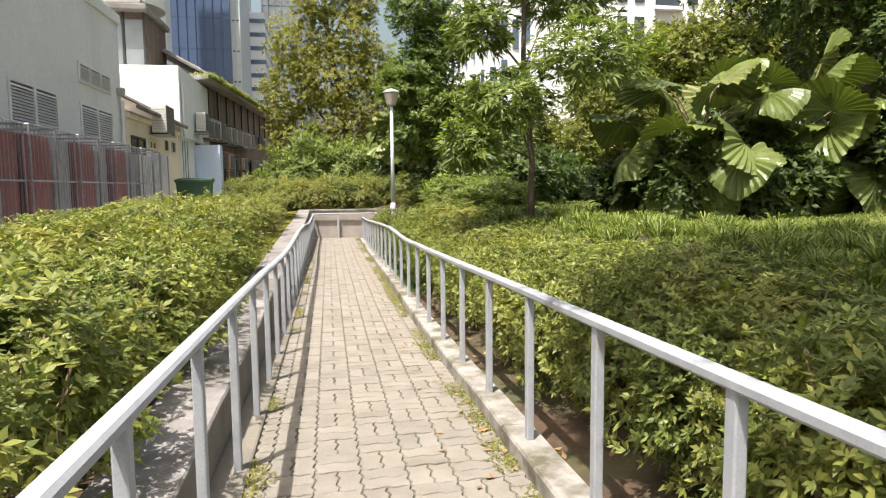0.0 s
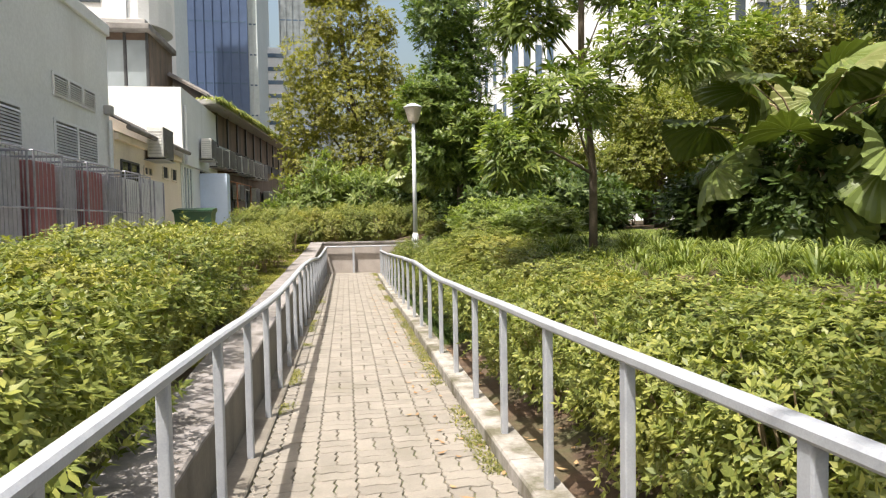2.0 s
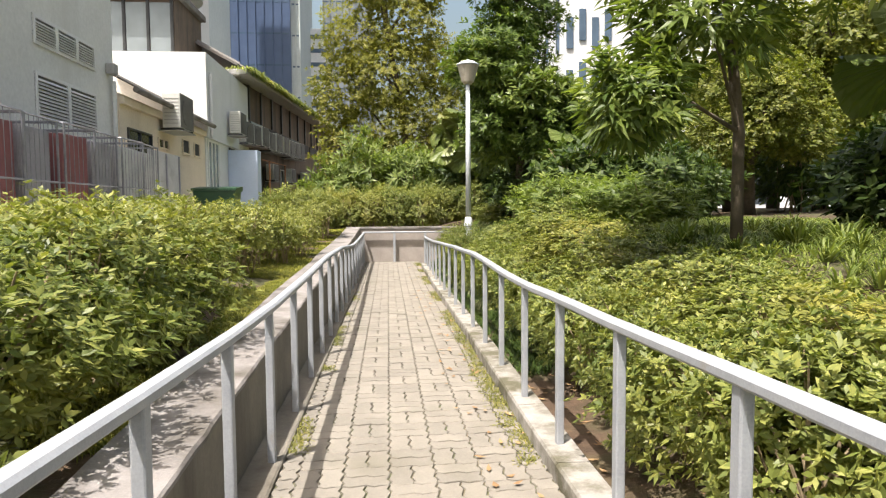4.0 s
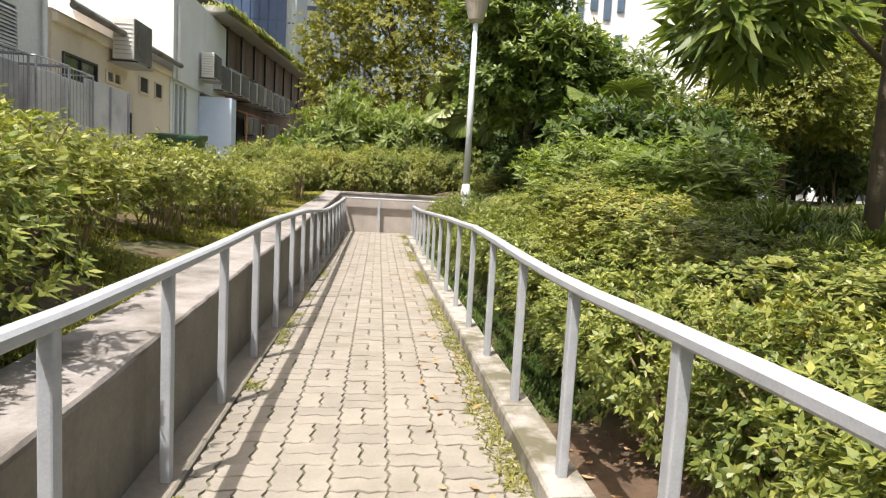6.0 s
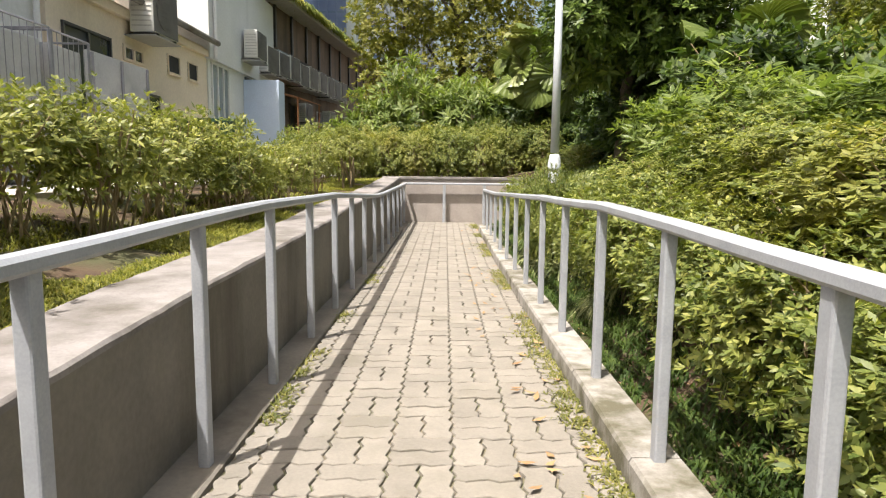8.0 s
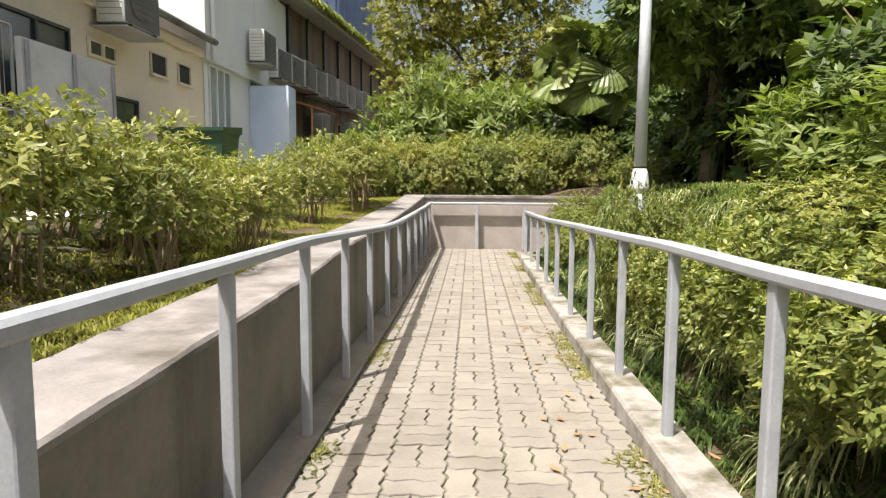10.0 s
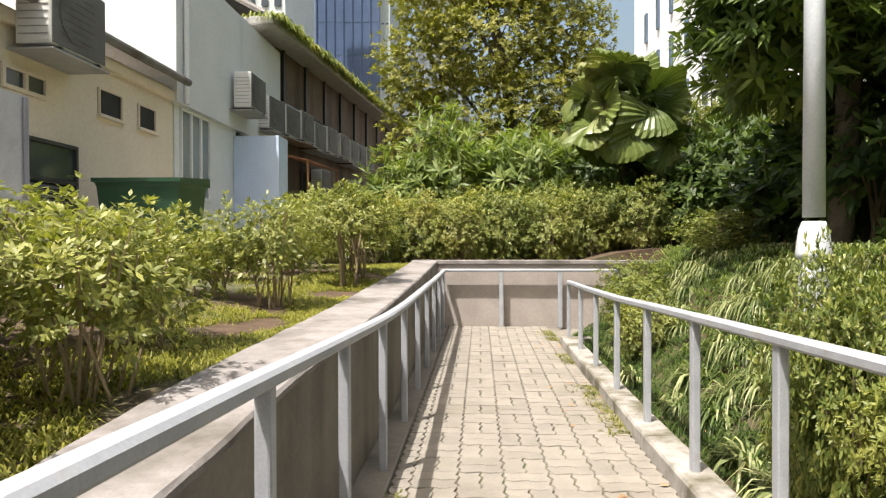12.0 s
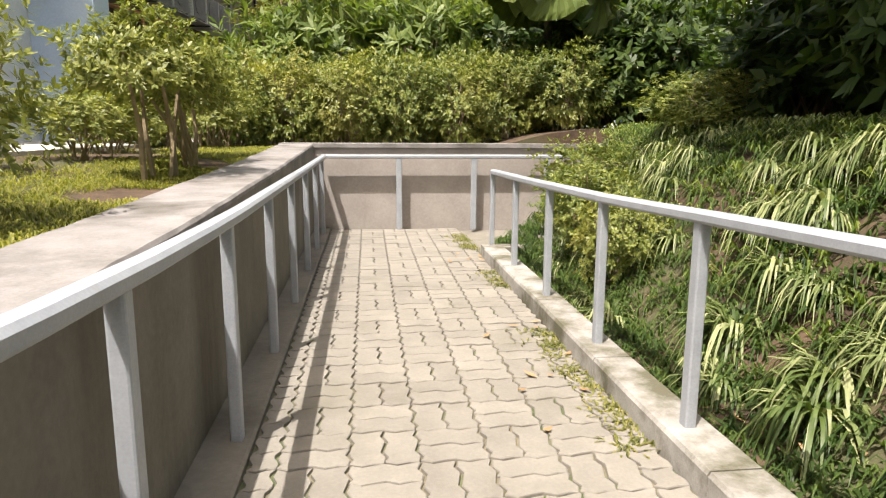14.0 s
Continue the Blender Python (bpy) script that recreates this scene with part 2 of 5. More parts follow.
def thing(name, label, category, group="", at=(0, 0, 0), rz=0.0):
    ob = new(name)
    ob.matrix_basis = pose(*at, 0, 0, rz)
    return tagged(ob, label, category, group)


def box(x0, x1, y0, y1, z0, z1, bevel=0.0, bm=None):
    bm2 = bmesh.new()
    v = bmesh.ops.create_cube(bm2, size=1.0)["verts"]
    for p in v:
        p.co = Vector(((x0 + x1) / 2 + p.co.x * (x1 - x0), (y0 + y1) / 2 + p.co.y * (y1 - y0), (z0 + z1) / 2 + p.co.z * (z1 - z0)))
    if bevel:
        bmesh.ops.bevel(bm2, geom=bm2.edges[:], offset=bevel, segments=2, affect="EDGES", profile=0.5)
    if bm is None:
        return bm2
    tmp = bpy.data.meshes.new("tmp")
    bm2.to_mesh(tmp)
    bm2.free()
    bm.from_mesh(tmp)
    bpy.data.meshes.remove(tmp)
    return bm


def tube(points, radii, seg=8, bm=None, cap=True):
    """A tapered tube along points."""
    bm = bm or bmesh.new()
    rings = []
    n = len(points)
    pts = [Vector(p) for p in points]
    for i, p in enumerate(pts):
        d = (pts[min(i + 1, n - 1)] - pts[max(i - 1, 0)]).normalized()
        a = d.orthogonal().normalized() if abs(d.z) > 0.9 else d.cross(Vector((0, 0, 1))).normalized()
        b = d.cross(a)
        r = radii[i] if isinstance(radii, (list, tuple)) else radii
        rings.append([bm.verts.new(p + r * (a * math.cos(6.28318 * k / seg) + b * math.sin(6.28318 * k / seg))) for k in range(seg)])
    for i in range(n - 1):
        for k in range(seg):
            bm.faces.new((rings[i][k], rings[i][(k + 1) % seg], rings[i + 1][(k + 1) % seg], rings[i + 1][k]))
    if cap:
        bm.faces.new(rings[0][::-1])
        bm.faces.new(rings[-1])
    return bm


def loft(sections, bm=None, closed=True):
    """Joins equal outlines one after another, with both ends filled."""
    bm = bm or bmesh.new()
    rings = [[bm.verts.new(p) for p in s] for s in sections]
    k = len(rings[0])
    for a, b in zip(rings[:-1], rings[1:]):
        for i in range(k if closed else k - 1):
            bm.faces.new((a[i], a[(i + 1) % k], b[(i + 1) % k], b[i]))
    if closed:
        bm.faces.new(rings[0][::-1])
        bm.faces.new(rings[-1])
    return bm


# ---------------- the lie of the land ----------------
def interp(y, table):
    return float(np.interp(y, [a for a, _ in table], [b for _, b in table]))


FLOOR = ((-8, 0.5), (2, 0.26), (5, 0.19), (6, 0.168), (7, 0.135), (9, 0.09), (10.5, 0.075), (12.5, 0.07), (15, 0.045), (17, 0.012), (18.5, -0.012), (20, -0.01), (22.5, 0.0), (25, 0.01))
WALLTOP = ((-8, 0.55), (5, 0.50), (8, 0.52), (10, 0.60), (12, 0.65), (13, 0.685), (16, 0.725), (17, 0.775), (19.2, 0.805), (22, 0.88), (24.55, 0.975))


def floor_z(y):
    return interp(y, FLOOR)


def wall_z(y):
    return interp(y, WALLTOP)


def smooth01(v):
    v = min(1.0, max(0.0, v))
    return v * v * (3 - 2 * v)


def land_z(x, y):
    """The ground to both sides of the sunken path."""
    if x < 0:
        near = wall_z(y) - 0.05 if y < 24.6 else 0.92
        return near + (0.9 - near) * smooth01((-x - 1.3) / 1.6)
    top = 1.15 + 0.25 * smooth01((x - 5) / 10)
    low = floor_z(y) + 0.03 if y < 24.6 else 0.92
    return low + (top - low) * smooth01((x - 1.0) / (2.5 - 1.0 * smooth01((y - 11) / 3)))


# ---------------- ground, path, walls ----------------
def build_ground():
    xs = [-400, -120, -50, -25, -14, -9, -6, -4.5, -3.4, -3.0, -2.4, -1.9, -1.5, -1.24, -1.0, -0.9, 0.9, 1.0, 1.2, 1.5, 1.9, 2.4, 3.0, 3.6, 4.5, 6, 8, 11, 15, 22, 35, 60, 140, 400]
    ys = [-400, -100, -40, -20, -9] + [-8 + 1.0 * i for i in range(33)] + [24.62, 24.7, 25.2, 26, 27, 29, 32, 36, 42, 52, 70, 110, 200, 450]
    verts, faces = [], []
    for y in ys:
        for x in xs:
            if -0.95 < x < 0.95 and -8.5 < y < 24.65:
                z = -0.3
            elif 0.95 < x < 2.5 and 22.8 < y < 24.65:
                z = -0.3 if x < 2.2 else 0.3
            else:
                z = land_z(x, y)
                if -1.22 < x < -0.85 and y < 24.65:
                    z = -0.3 if x > -1.1 else z
                if 1.1 < abs(x) < 40 and x > 0:
                    z += 0.05 * noise.noise((x * 0.8, y * 0.8, 0))
            verts.append((x, y, z))
    w = len(xs)
    for j in range(len(ys) - 1):
        for i in range(w - 1):
            faces.append((j * w + i, j * w + i + 1, (j + 1) * w + i + 1, (j + 1) * w + i))
    me = bpy.data.meshes.new("ground")
    me.from_pydata(verts, [], faces)
    me.materials.append(M_SOIL)
    tagged(new("ground", me), "brown soil with leaf litter and moss under planting", "ground", kind="structure")


def ribbon(x_pts, ys, zf):
    """A solid swept along y: x_pts lists (x, dz) of its outline, zf gives the level."""
    return loft([[(x, y, zf(y) + dz) for x, dz in x_pts] for y in ys])


def build_walls():
    ys = [-8 + 1.0 * i for i in range(33)] + [24.55]
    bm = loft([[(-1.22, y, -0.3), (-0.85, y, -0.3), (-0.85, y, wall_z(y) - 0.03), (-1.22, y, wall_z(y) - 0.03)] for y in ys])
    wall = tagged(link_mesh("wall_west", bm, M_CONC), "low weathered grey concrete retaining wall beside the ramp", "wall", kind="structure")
    rng = random.Random(21)
    fine = [-8 + 0.12 * i for i in range(272)]
    bm = loft([[(-1.226, y, wall_z(y) - 0.03), (e, y, wall_z(y) - 0.03), (e, y, wall_z(y) - 0.012), (e - 0.01, y, wall_z(y) + d), (-1.216, y, wall_z(y) + d), (-1.226, y, wall_z(y) - 0.01)]
               for y, e, d in [(y, -0.846 + rng.uniform(-0.004, 0.004), rng.uniform(-0.003, 0.003)) for y in fine]])
    part("coping", bm, M_COPE, wall, "pale sunlit concrete coping")
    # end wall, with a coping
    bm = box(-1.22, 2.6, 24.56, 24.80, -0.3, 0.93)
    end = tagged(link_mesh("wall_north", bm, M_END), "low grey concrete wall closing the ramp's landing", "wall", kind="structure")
    part("coping", box(-1.235, 2.62, 24.535, 24.82, 0.93, 0.985, 0.006), M_COPE, end, "pale concrete coping")
    # upstand under the left handrail and kerb under the right one
    ys2 = [-8 + 1.0 * i for i in range(33)]
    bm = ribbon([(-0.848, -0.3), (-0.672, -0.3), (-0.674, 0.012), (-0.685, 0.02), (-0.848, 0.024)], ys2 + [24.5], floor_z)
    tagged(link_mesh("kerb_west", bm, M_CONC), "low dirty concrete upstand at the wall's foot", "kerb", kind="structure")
    for i in range(30):
        y0 = -8 + 1.03 * i
        y1 = min(y0 + 1.022, 22.82)
        bm = ribbon([(0.775, -0.3), (0.965, -0.3), (0.965, 0.085), (0.955, 0.1), (0.785, 0.1), (0.775, 0.085)], [y0, (y0 + y1) / 2, y1], floor_z)
        for v in bm.verts:
            v.co += 0.006 * Vector((noise.noise(v.co * 3), 0, noise.noise(v.co * 3 + Vector((5, 0, 0)))))
        if i == 0:
            kerb = tagged(link_mesh("kerb_east", bm, M_KERB), "pale worn concrete kerb under the handrail", "kerb", kind="structure")
        else:
            part("kerb_stone", bm, M_KERB, kerb)
    bm = box(0.775, 2.3, 22.65, 22.84, -0.3, 0.10)
    part("kerb_stone", bm, M_KERB, kerb)
    # alley slab with its kerb
    ys3 = [-20, 0, 10, 20, 30, 45, 80]
    bm = loft([[(-16, y, 0.7), (-3.05, y, 0.7), (-3.05, y, 0.94), (-3.2, y, 0.955), (-16, y, 0.955)] for y in ys3])
    tagged(link_mesh("pavement", bm, M_ALLEY), "pale sunlit concrete service alley", "pavement", kind="structure")


MOD = 0.245


def paver_outline(x0, x1, y0, y1):
    amp, gap = 0.0105, 0.0055

    def wx(y):
        return amp * math.sin(2 * math.pi * y / (MOD / 2))

    def wy(x):
        return amp * math.sin(2 * math.pi * x / (MOD / 2))
    nx, ny = (3, 6) if (y1 - y0) > (x1 - x0) else (6, 3)
    out = []
    for k in range(nx):
        x = x0 + (x1 - x0) * k / nx
        out.append((x, y0 + wy(x) + gap))
    for k in range(ny):
        y = y0 + (y1 - y0) * k / ny
        out.append((x1 + wx(y) - gap, y))
    for k in range(nx):
        x = x1 + (x0 - x1) * k / nx
        out.append((x, y1 + wy(x) - gap))
    for k in range(ny):
        y = y1 + (y0 - y1) * k / ny
        out.append((x0 + wx(y) + gap, y))
    cx, cy = (x0 + x1) / 2, (y0 + y1) / 2
    return [(cx + (x - cx) * (1 if abs(x - x0) + abs(x - x1) < 1 else 1), y) for x, y in out], cx, cy


def paver_geo(x0, x1, y0, y1, zf, verts, faces, rng):
    out, cx, cy = paver_outline(x0, x1, y0, y1)
    tx, ty, dz = rng.uniform(-0.012, 0.012), rng.uniform(-0.012, 0.012), rng.uniform(-0.002, 0.002)
    n0, k = len(verts), len(out)
    for s, d in ((1.0, -0.025), (1.0, -0.004), (0.965, 0.0)):
        for x, y in out:
            xx, yy = cx + (x - cx) * s, cy + (y - cy) * s
            verts.append((xx, yy, zf(yy) + d + dz + tx * (xx - cx) + ty * (yy - cy)))
    for r in range(2):
        for i in range(k):
            j = (i + 1) % k
            faces.append((n0 + r * k + i, n0 + r * k + j, n0 + (r + 1) * k + j, n0 + (r + 1) * k + i))
    faces.append(tuple(n0 + 2 * k + i for i in range(k)))


def build_paving():
    rng = random.Random(4)
    ys = [-8 + 1.0 * i for i in range(33)]
    bm = loft([[(-0.68, y, floor_z(y) - 0.25), (0.8, y, floor_z(y) - 0.25), (0.8, y, floor_z(y) - 0.012), (-0.68, y, floor_z(y) - 0.012)] for y in ys + [24.55]])
    floor = tagged(link_mesh("floor", bm, M_BED), "sunlit ramp of wavy-edged beige concrete pavers with mossy joints", "floor", kind="structure")
    bm = box(0.8, 2.6, 22.84, 24.55, -0.25, -0.03)
    part("landing", bm, M_CONC, floor)
    x_start = -0.57
    rest_v, rest_f = [], []
    count = 0
    for c in range(-1, 6):
        for r in range(-20, 101):
            x0, y0 = x_start + c * MOD, r * MOD
            x1 = min(x0 + MOD, 0.775)
            x0 = max(x0, -0.668)
            if y0 + MOD > 24.5 or x1 - x0 < 0.06:
                continue
            if (c + r) % 2 and x1 - x0 > 0.2 and c >= 0:
                pieces = [(x0, x0 + MOD / 2, y0, y0 + MOD), (x0 + MOD / 2, x1, y0, y0 + MOD)]
            else:
                pieces = [(x0, x1, y0, y0 + MOD / 2), (x0, x1, y0 + MOD / 2, y0 + MOD)]
            for p in pieces:
                if 16.6 < y0 < 22.6 and count < 300:
                    v, f = [], []
                    paver_geo(*p, floor_z, v, f, rng)
                    me = bpy.data.meshes.new("paver")
                    me.from_pydata(v, [], f)
                    me.materials.append(M_PAVER)
                    shared("paver", me, floor)
                    count += 1
                else:
                    paver_geo(*p, floor_z, rest_v, rest_f, rng)
    me = bpy.data.meshes.new("pavers")
    me.from_pydata(rest_v, [], rest_f)
    me.materials.append(M_PAVER)
    ob = shared("pavers", me, floor)
    ob["kind"] = "stuff"


# ---------------- handrails ----------------
def rail_section(x, y, z):
    w, h, c = 0.031, 0.022, 0.011
    return [(x - w + c, y, z - h), (x + w - c, y, z - h), (x + w, y, z - h + c), (x + w, y, z + h - c), (x + w - c, y, z + h),
            (x - w + c, y, z + h), (x - w, y, z + h - c), (x - w, y, z - h + c)]


RAIL_L = ((-8, 1.48), (3, 1.19), (6.17, 1.10), (7.1, 1.07), (8, 1.03), (9, 0.995), (9.9, 0.975), (10.8, 0.978), (11.75, 0.982), (12.7, 1.0), (13.6, 1.003), (14.5, 0.985), (15.5, 0.97), (16.4, 0.93), (18.3, 0.845), (19.3, 0.828), (22, 0.84), (25, 0.865))
RAIL_R = ((-8, 1.5), (3, 1.20), (4.2, 1.168), (5.1, 1.145), (6.1, 1.115), (7, 1.085), (8, 1.06), (8.9, 1.03), (9.8, 1.015), (10.7, 0.985), (11.65, 0.987), (12.6, 1.007), (13.5, 1.014), (14.4, 0.987), (15.4, 0.972), (16.3, 0.94), (18.1, 0.888), (19, 0.86), (19.9, 0.828), (21.5, 0.80), (23, 0.785))
POST_STEP = 0.93
POSTS_L = [10.818 + POST_STEP * k for k in range(-16, 8)] + [18.32, 19.31, 20.27, 21.23, 22.2, 23.15, 24.05]
POSTS_R = [9.793 + POST_STEP * k for k in range(-15, 15)]


def build_rails():
    ys = [-8 + 0.5 * i for i in range(65)]
    # right rail
    right = thing("handrail", "grey-painted steel handrail on the pale kerb", "handrail", "handrails along the ramp")
    yr = [y for y in ys if y < 22.7] + [22.78]
    part("top_rail", loft([rail_section(0.87, y, interp(y, RAIL_R) - 0.022) for y in yr]), M_RAIL, right)
    for y in POSTS_R:
        z0 = floor_z(y) + 0.09
        part("post", box(0.849, 0.891, y - 0.026, y + 0.026, z0, interp(y, RAIL_R) - 0.035, 0.007), M_RAIL, right)
    # left rail
    left = thing("handrail", "grey-painted steel handrail against the low concrete wall", "handrail", "handrails along the ramp")
    yl = [y for y in ys if y < 24.3] + [24.42]
    part("top_rail", loft([rail_section(XL, y, interp(y, RAIL_L) - 0.022) for y in yl]), M_RAIL, left)
    for y in POSTS_L:
        part("post", box(XL - 0.021, XL + 0.021, y - 0.026, y + 0.026, floor_z(y) + 0.01, interp(y, RAIL_L) - 0.035, 0.007), M_RAIL, left)
    # end rail across the landing
    endr = thing("handrail", "grey-painted steel handrail across the end of the ramp", "handrail", "handrails along the ramp")
    bm = loft([[(x, 24.45 + (px - XL), pz) for px, _, pz in rail_section(XL, 0, 0.838)] for x in (XL - 0.03, 0.2, 1.2, 2.4)])
    part("top_rail", bm, M_RAIL, endr)
    for x in (0.105, 0.965, 1.83):
        part("post", box(x - 0.032, x + 0.032, 24.425, 24.475, floor_z(24.4) - 0.01, 0.825, 0.007), M_RAIL, endr)


XL = -0.73



# ---------------- lamp post ----------------
def ring(x, y, z, r, n=16):
    return [(x + r * math.cos(6.28318 * k / n), y + r * math.sin(6.28318 * k / n), z) for k in range(n)]


def build_lamp():
    lp = thing("street_lamp", "pale grey lamp post with a dusty bowl head, standing in planting", "street lamp", at=(1.39, 18.05, 0.0))
    part("base", loft([ring(0, 0, z, r) for z, r in ((-0.1, 0.066), (1.10, 0.066), (1.16, 0.064))]), M_POLE, lp, smooth=True)
    part("collar", loft([ring(0, 0, z, r) for z, r in ((1.16, 0.07), (1.17, 0.08), (1.19, 0.08), (1.30, 0.066), (1.34, 0.05))]), M_POLE, lp, "white painted collar", smooth=True)
    part("pole", loft([ring(0, 0, z, r) for z, r in ((1.36, 0.05), (2.5, 0.045), (3.76, 0.036))]), M_POLE, lp, smooth=True)
    head = part("lamp_head", loft([ring(0, 0, z, r, 20) for z, r in ((3.72, 0.06), (3.76, 0.11), (3.80, 0.12), (4.02, 0.185), (4.05, 0.19))]), M_SHADE, lp, "dusty tapered bowl")
    part("cap", loft([ring(0, 0, z, r, 20) for z, r in ((4.05, 0.205), (4.07, 0.205), (4.12, 0.12), (4.15, 0.03))]), M_POLE, head, "shallow pale cap", smooth=True)


# ---------------- plants ----------------
def leaf_arrays(P, D, S, L, W, droop, verts, faces, segs=1):
    """Adds leaves: base P, direction D, side S, length L, width W. A single leaf is a folded lozenge; more segs make a strap."""
    P, D, S = np.asarray(P), np.asarray(D), np.asarray(S)
    n = len(P)
    L, W = np.broadcast_to(L, (n,))[:, None], np.broadcast_to(W, (n,))[:, None]
    N = np.cross(D, S)
    down = np.array([0, 0, -1.0])
    base = sum(len(v) for v in verts)
    if segs == 1:
        mid = P + D * L * 0.45
        a = mid + S * W * 0.5 + N * W * 0.14
        b = mid - S * W * 0.5 + N * W * 0.14
        tip = P + D * L + down * L * droop
        verts.append(np.stack([P, a, tip, b], 1).reshape(-1, 3))
        i = base + 4 * np.arange(n)[:, None]
        faces.append(np.concatenate([i + [0, 1, 2], i + [0, 2, 3]]))
    else:
        cols = []
        for k in range(segs + 1):
            f = k / segs
            c = P + D * L * f * (1 - 0.25 * droop * f) + down * L * droop * f * f
            w = W * 0.5 * (1 - f ** 2.2) + 0.0006
            cols += [c + S * w, c - S * w]
        m = 2 * (segs + 1)
        verts.append(np.stack(cols, 1).reshape(-1, 3))
        i = base + m * np.arange(n)[:, None]
        for k in range(segs):
            faces.append(i + [2 * k, 2 * k + 1, 2 * k + 3])
            faces.append(i + [2 * k, 2 * k + 3, 2 * k + 2])


def unit(v):
    return v / (np.linalg.norm(v, axis=-1, keepdims=True) + 1e-9)


def rosettes(C, O, k, L, W, rng, verts, faces, spread=0.9, droop=0.15, vary=0.3):
    """k leaves round each twig tip C that points along O."""
    n = len(C)
    O = unit(O)
    r = rng.normal(size=(n, 3))
    A = unit(np.cross(O, r))
    B = np.cross(O, A)
    for j in range(k):
        ang = 2 * math.pi * j / k + rng.uniform(-0.5, 0.5, n)
        lift = rng.uniform(0.15, 1.0, n)
        R = A * np.cos(ang)[:, None] + B * np.sin(ang)[:, None]
        D = unit(R * spread + O * lift[:, None] + rng.normal(scale=0.15, size=(n, 3)))
        S = unit(np.cross(D, O) + 1e-6)
        ll = L * rng.uniform(1 - vary, 1 + vary, n)
        leaf_arrays(C + O * rng.uniform(-0.5, 0.1, n)[:, None] * L, D, S, ll, W * ll / L, droop, verts, faces)


def mesh_from(name, verts, faces, material):
    V = np.concatenate(verts)
    F = np.concatenate(faces)
    me = bpy.data.meshes.new(name)
    me.vertices.add(len(V))
    me.vertices.foreach_set("co", V.astype(np.float32).ravel())
    me.loops.add(F.size)
    me.loops.foreach_set("vertex_index", F.astype(np.int32).ravel())
    me.polygons.add(len(F))
    me.polygons.foreach_set("loop_start", np.arange(0, F.size, F.shape[1], dtype=np.int32))
    me.update(calc_edges=True)
    me.materials.append(material)
    return me


def blob_points(n, rx, ry, rz, rng, inner=0.55, lump=0.25, low=-0.6, seed=0):
    """Twig tips in the outer part of a lumpy ellipsoid, with their outward directions."""
    d = unit(rng.normal(size=(n * 2, 3)))
    d = d[d[:, 2] > low][:n]
    f = np.array([noise.noise((a * 2.3 + seed, b * 2.3, c * 2.3)) for a, b, c in d])
    r = (1 + lump * f) * rng.uniform(inner, 1.0, len(d)) ** 0.6
    P = d * r[:, None] * [rx, ry, rz]
    O = unit(d / [rx, ry, rz] * min(rx, ry, rz) + [0, 0, 0.75])
    return P, O


def stems_bm(rng, n, h, spread, r=0.012):
    bm = bmesh.new()
    for _ in range(n):
        a, q = rng.uniform(0, 6.28), rng.uniform(0.2, 1) * spread
        x0, y0 = rng.normal(scale=spread * 0.22, size=2)
        x1, y1 = math.cos(a) * q, math.sin(a) * q
        hh = h * rng.uniform(0.75, 1.05)
        tube([(x0, y0, -0.05), (x0 * 0.6 + x1 * 0.4 + rng.normal(scale=0.03), y0 * 0.6 + y1 * 0.4, hh * 0.45), (x1, y1, hh)], [r, r * 0.75, r * 0.35], 5, bm, cap=False)
    return bm


def shrub_proto(seed, rx, ry, h, tips, k, L, W, material, stems=12, trunk=0.25, low=-0.75, stem_r=0.012, inner=0.45):
    """Returns foliage and stem meshes for one kind of shrub, standing on z = 0."""
    rng = np.random.default_rng(seed)
    verts, faces = [], []
    rz = h * (1 - trunk) / 1.75
    P, O = blob_points(tips, rx, ry, rz, rng, inner, 0.55, low, seed)
    P = P + [0, 0, h - rz]
    rosettes(P, O, k, L, W, rng, verts, faces)
    fol = mesh_from("foliage", verts, faces, material)
    bm = stems_bm(rng, stems, h * 0.85, max(rx, ry) * 0.75, stem_r)
    st = bpy.data.meshes.new("stem")
    bm.to_mesh(st)
    bm.free()
    st.materials.append(M_STEM)
    return fol, st


def put_shrub(name, proto, label, category, group, x, y, z, scale, rz):
    ob = new(name)
    ob.matrix_basis = pose(x, y, z, 0, 0, rz) @ Matrix.Diagonal((*scale, 1))
    tagged(ob, label, category, group)
    shared("foliage", proto[0], ob)
    shared("stem", proto[1], ob, label="pale woody stems")
    return ob


def tuft_mesh(seed, n, L, W, material, droop=0.5, up=0.9, segs=3):
    rng = np.random.default_rng(seed)
    a = rng.uniform(0, 2 * math.pi, n)
    R = np.stack([np.cos(a), np.sin(a), np.zeros(n)], 1)
    D = unit(R * rng.uniform(0.25, 1.0, n)[:, None] + [0, 0, up])
    S = unit(np.cross(D, [0, 0, 1.0]))
    verts, faces = [], []
    leaf_arrays(R * rng.uniform(0, 0.05, n)[:, None], D, S, L * rng.uniform(0.6, 1.1, n), W, droop, verts, faces, segs)
    return mesh_from("blades", verts, faces, material)


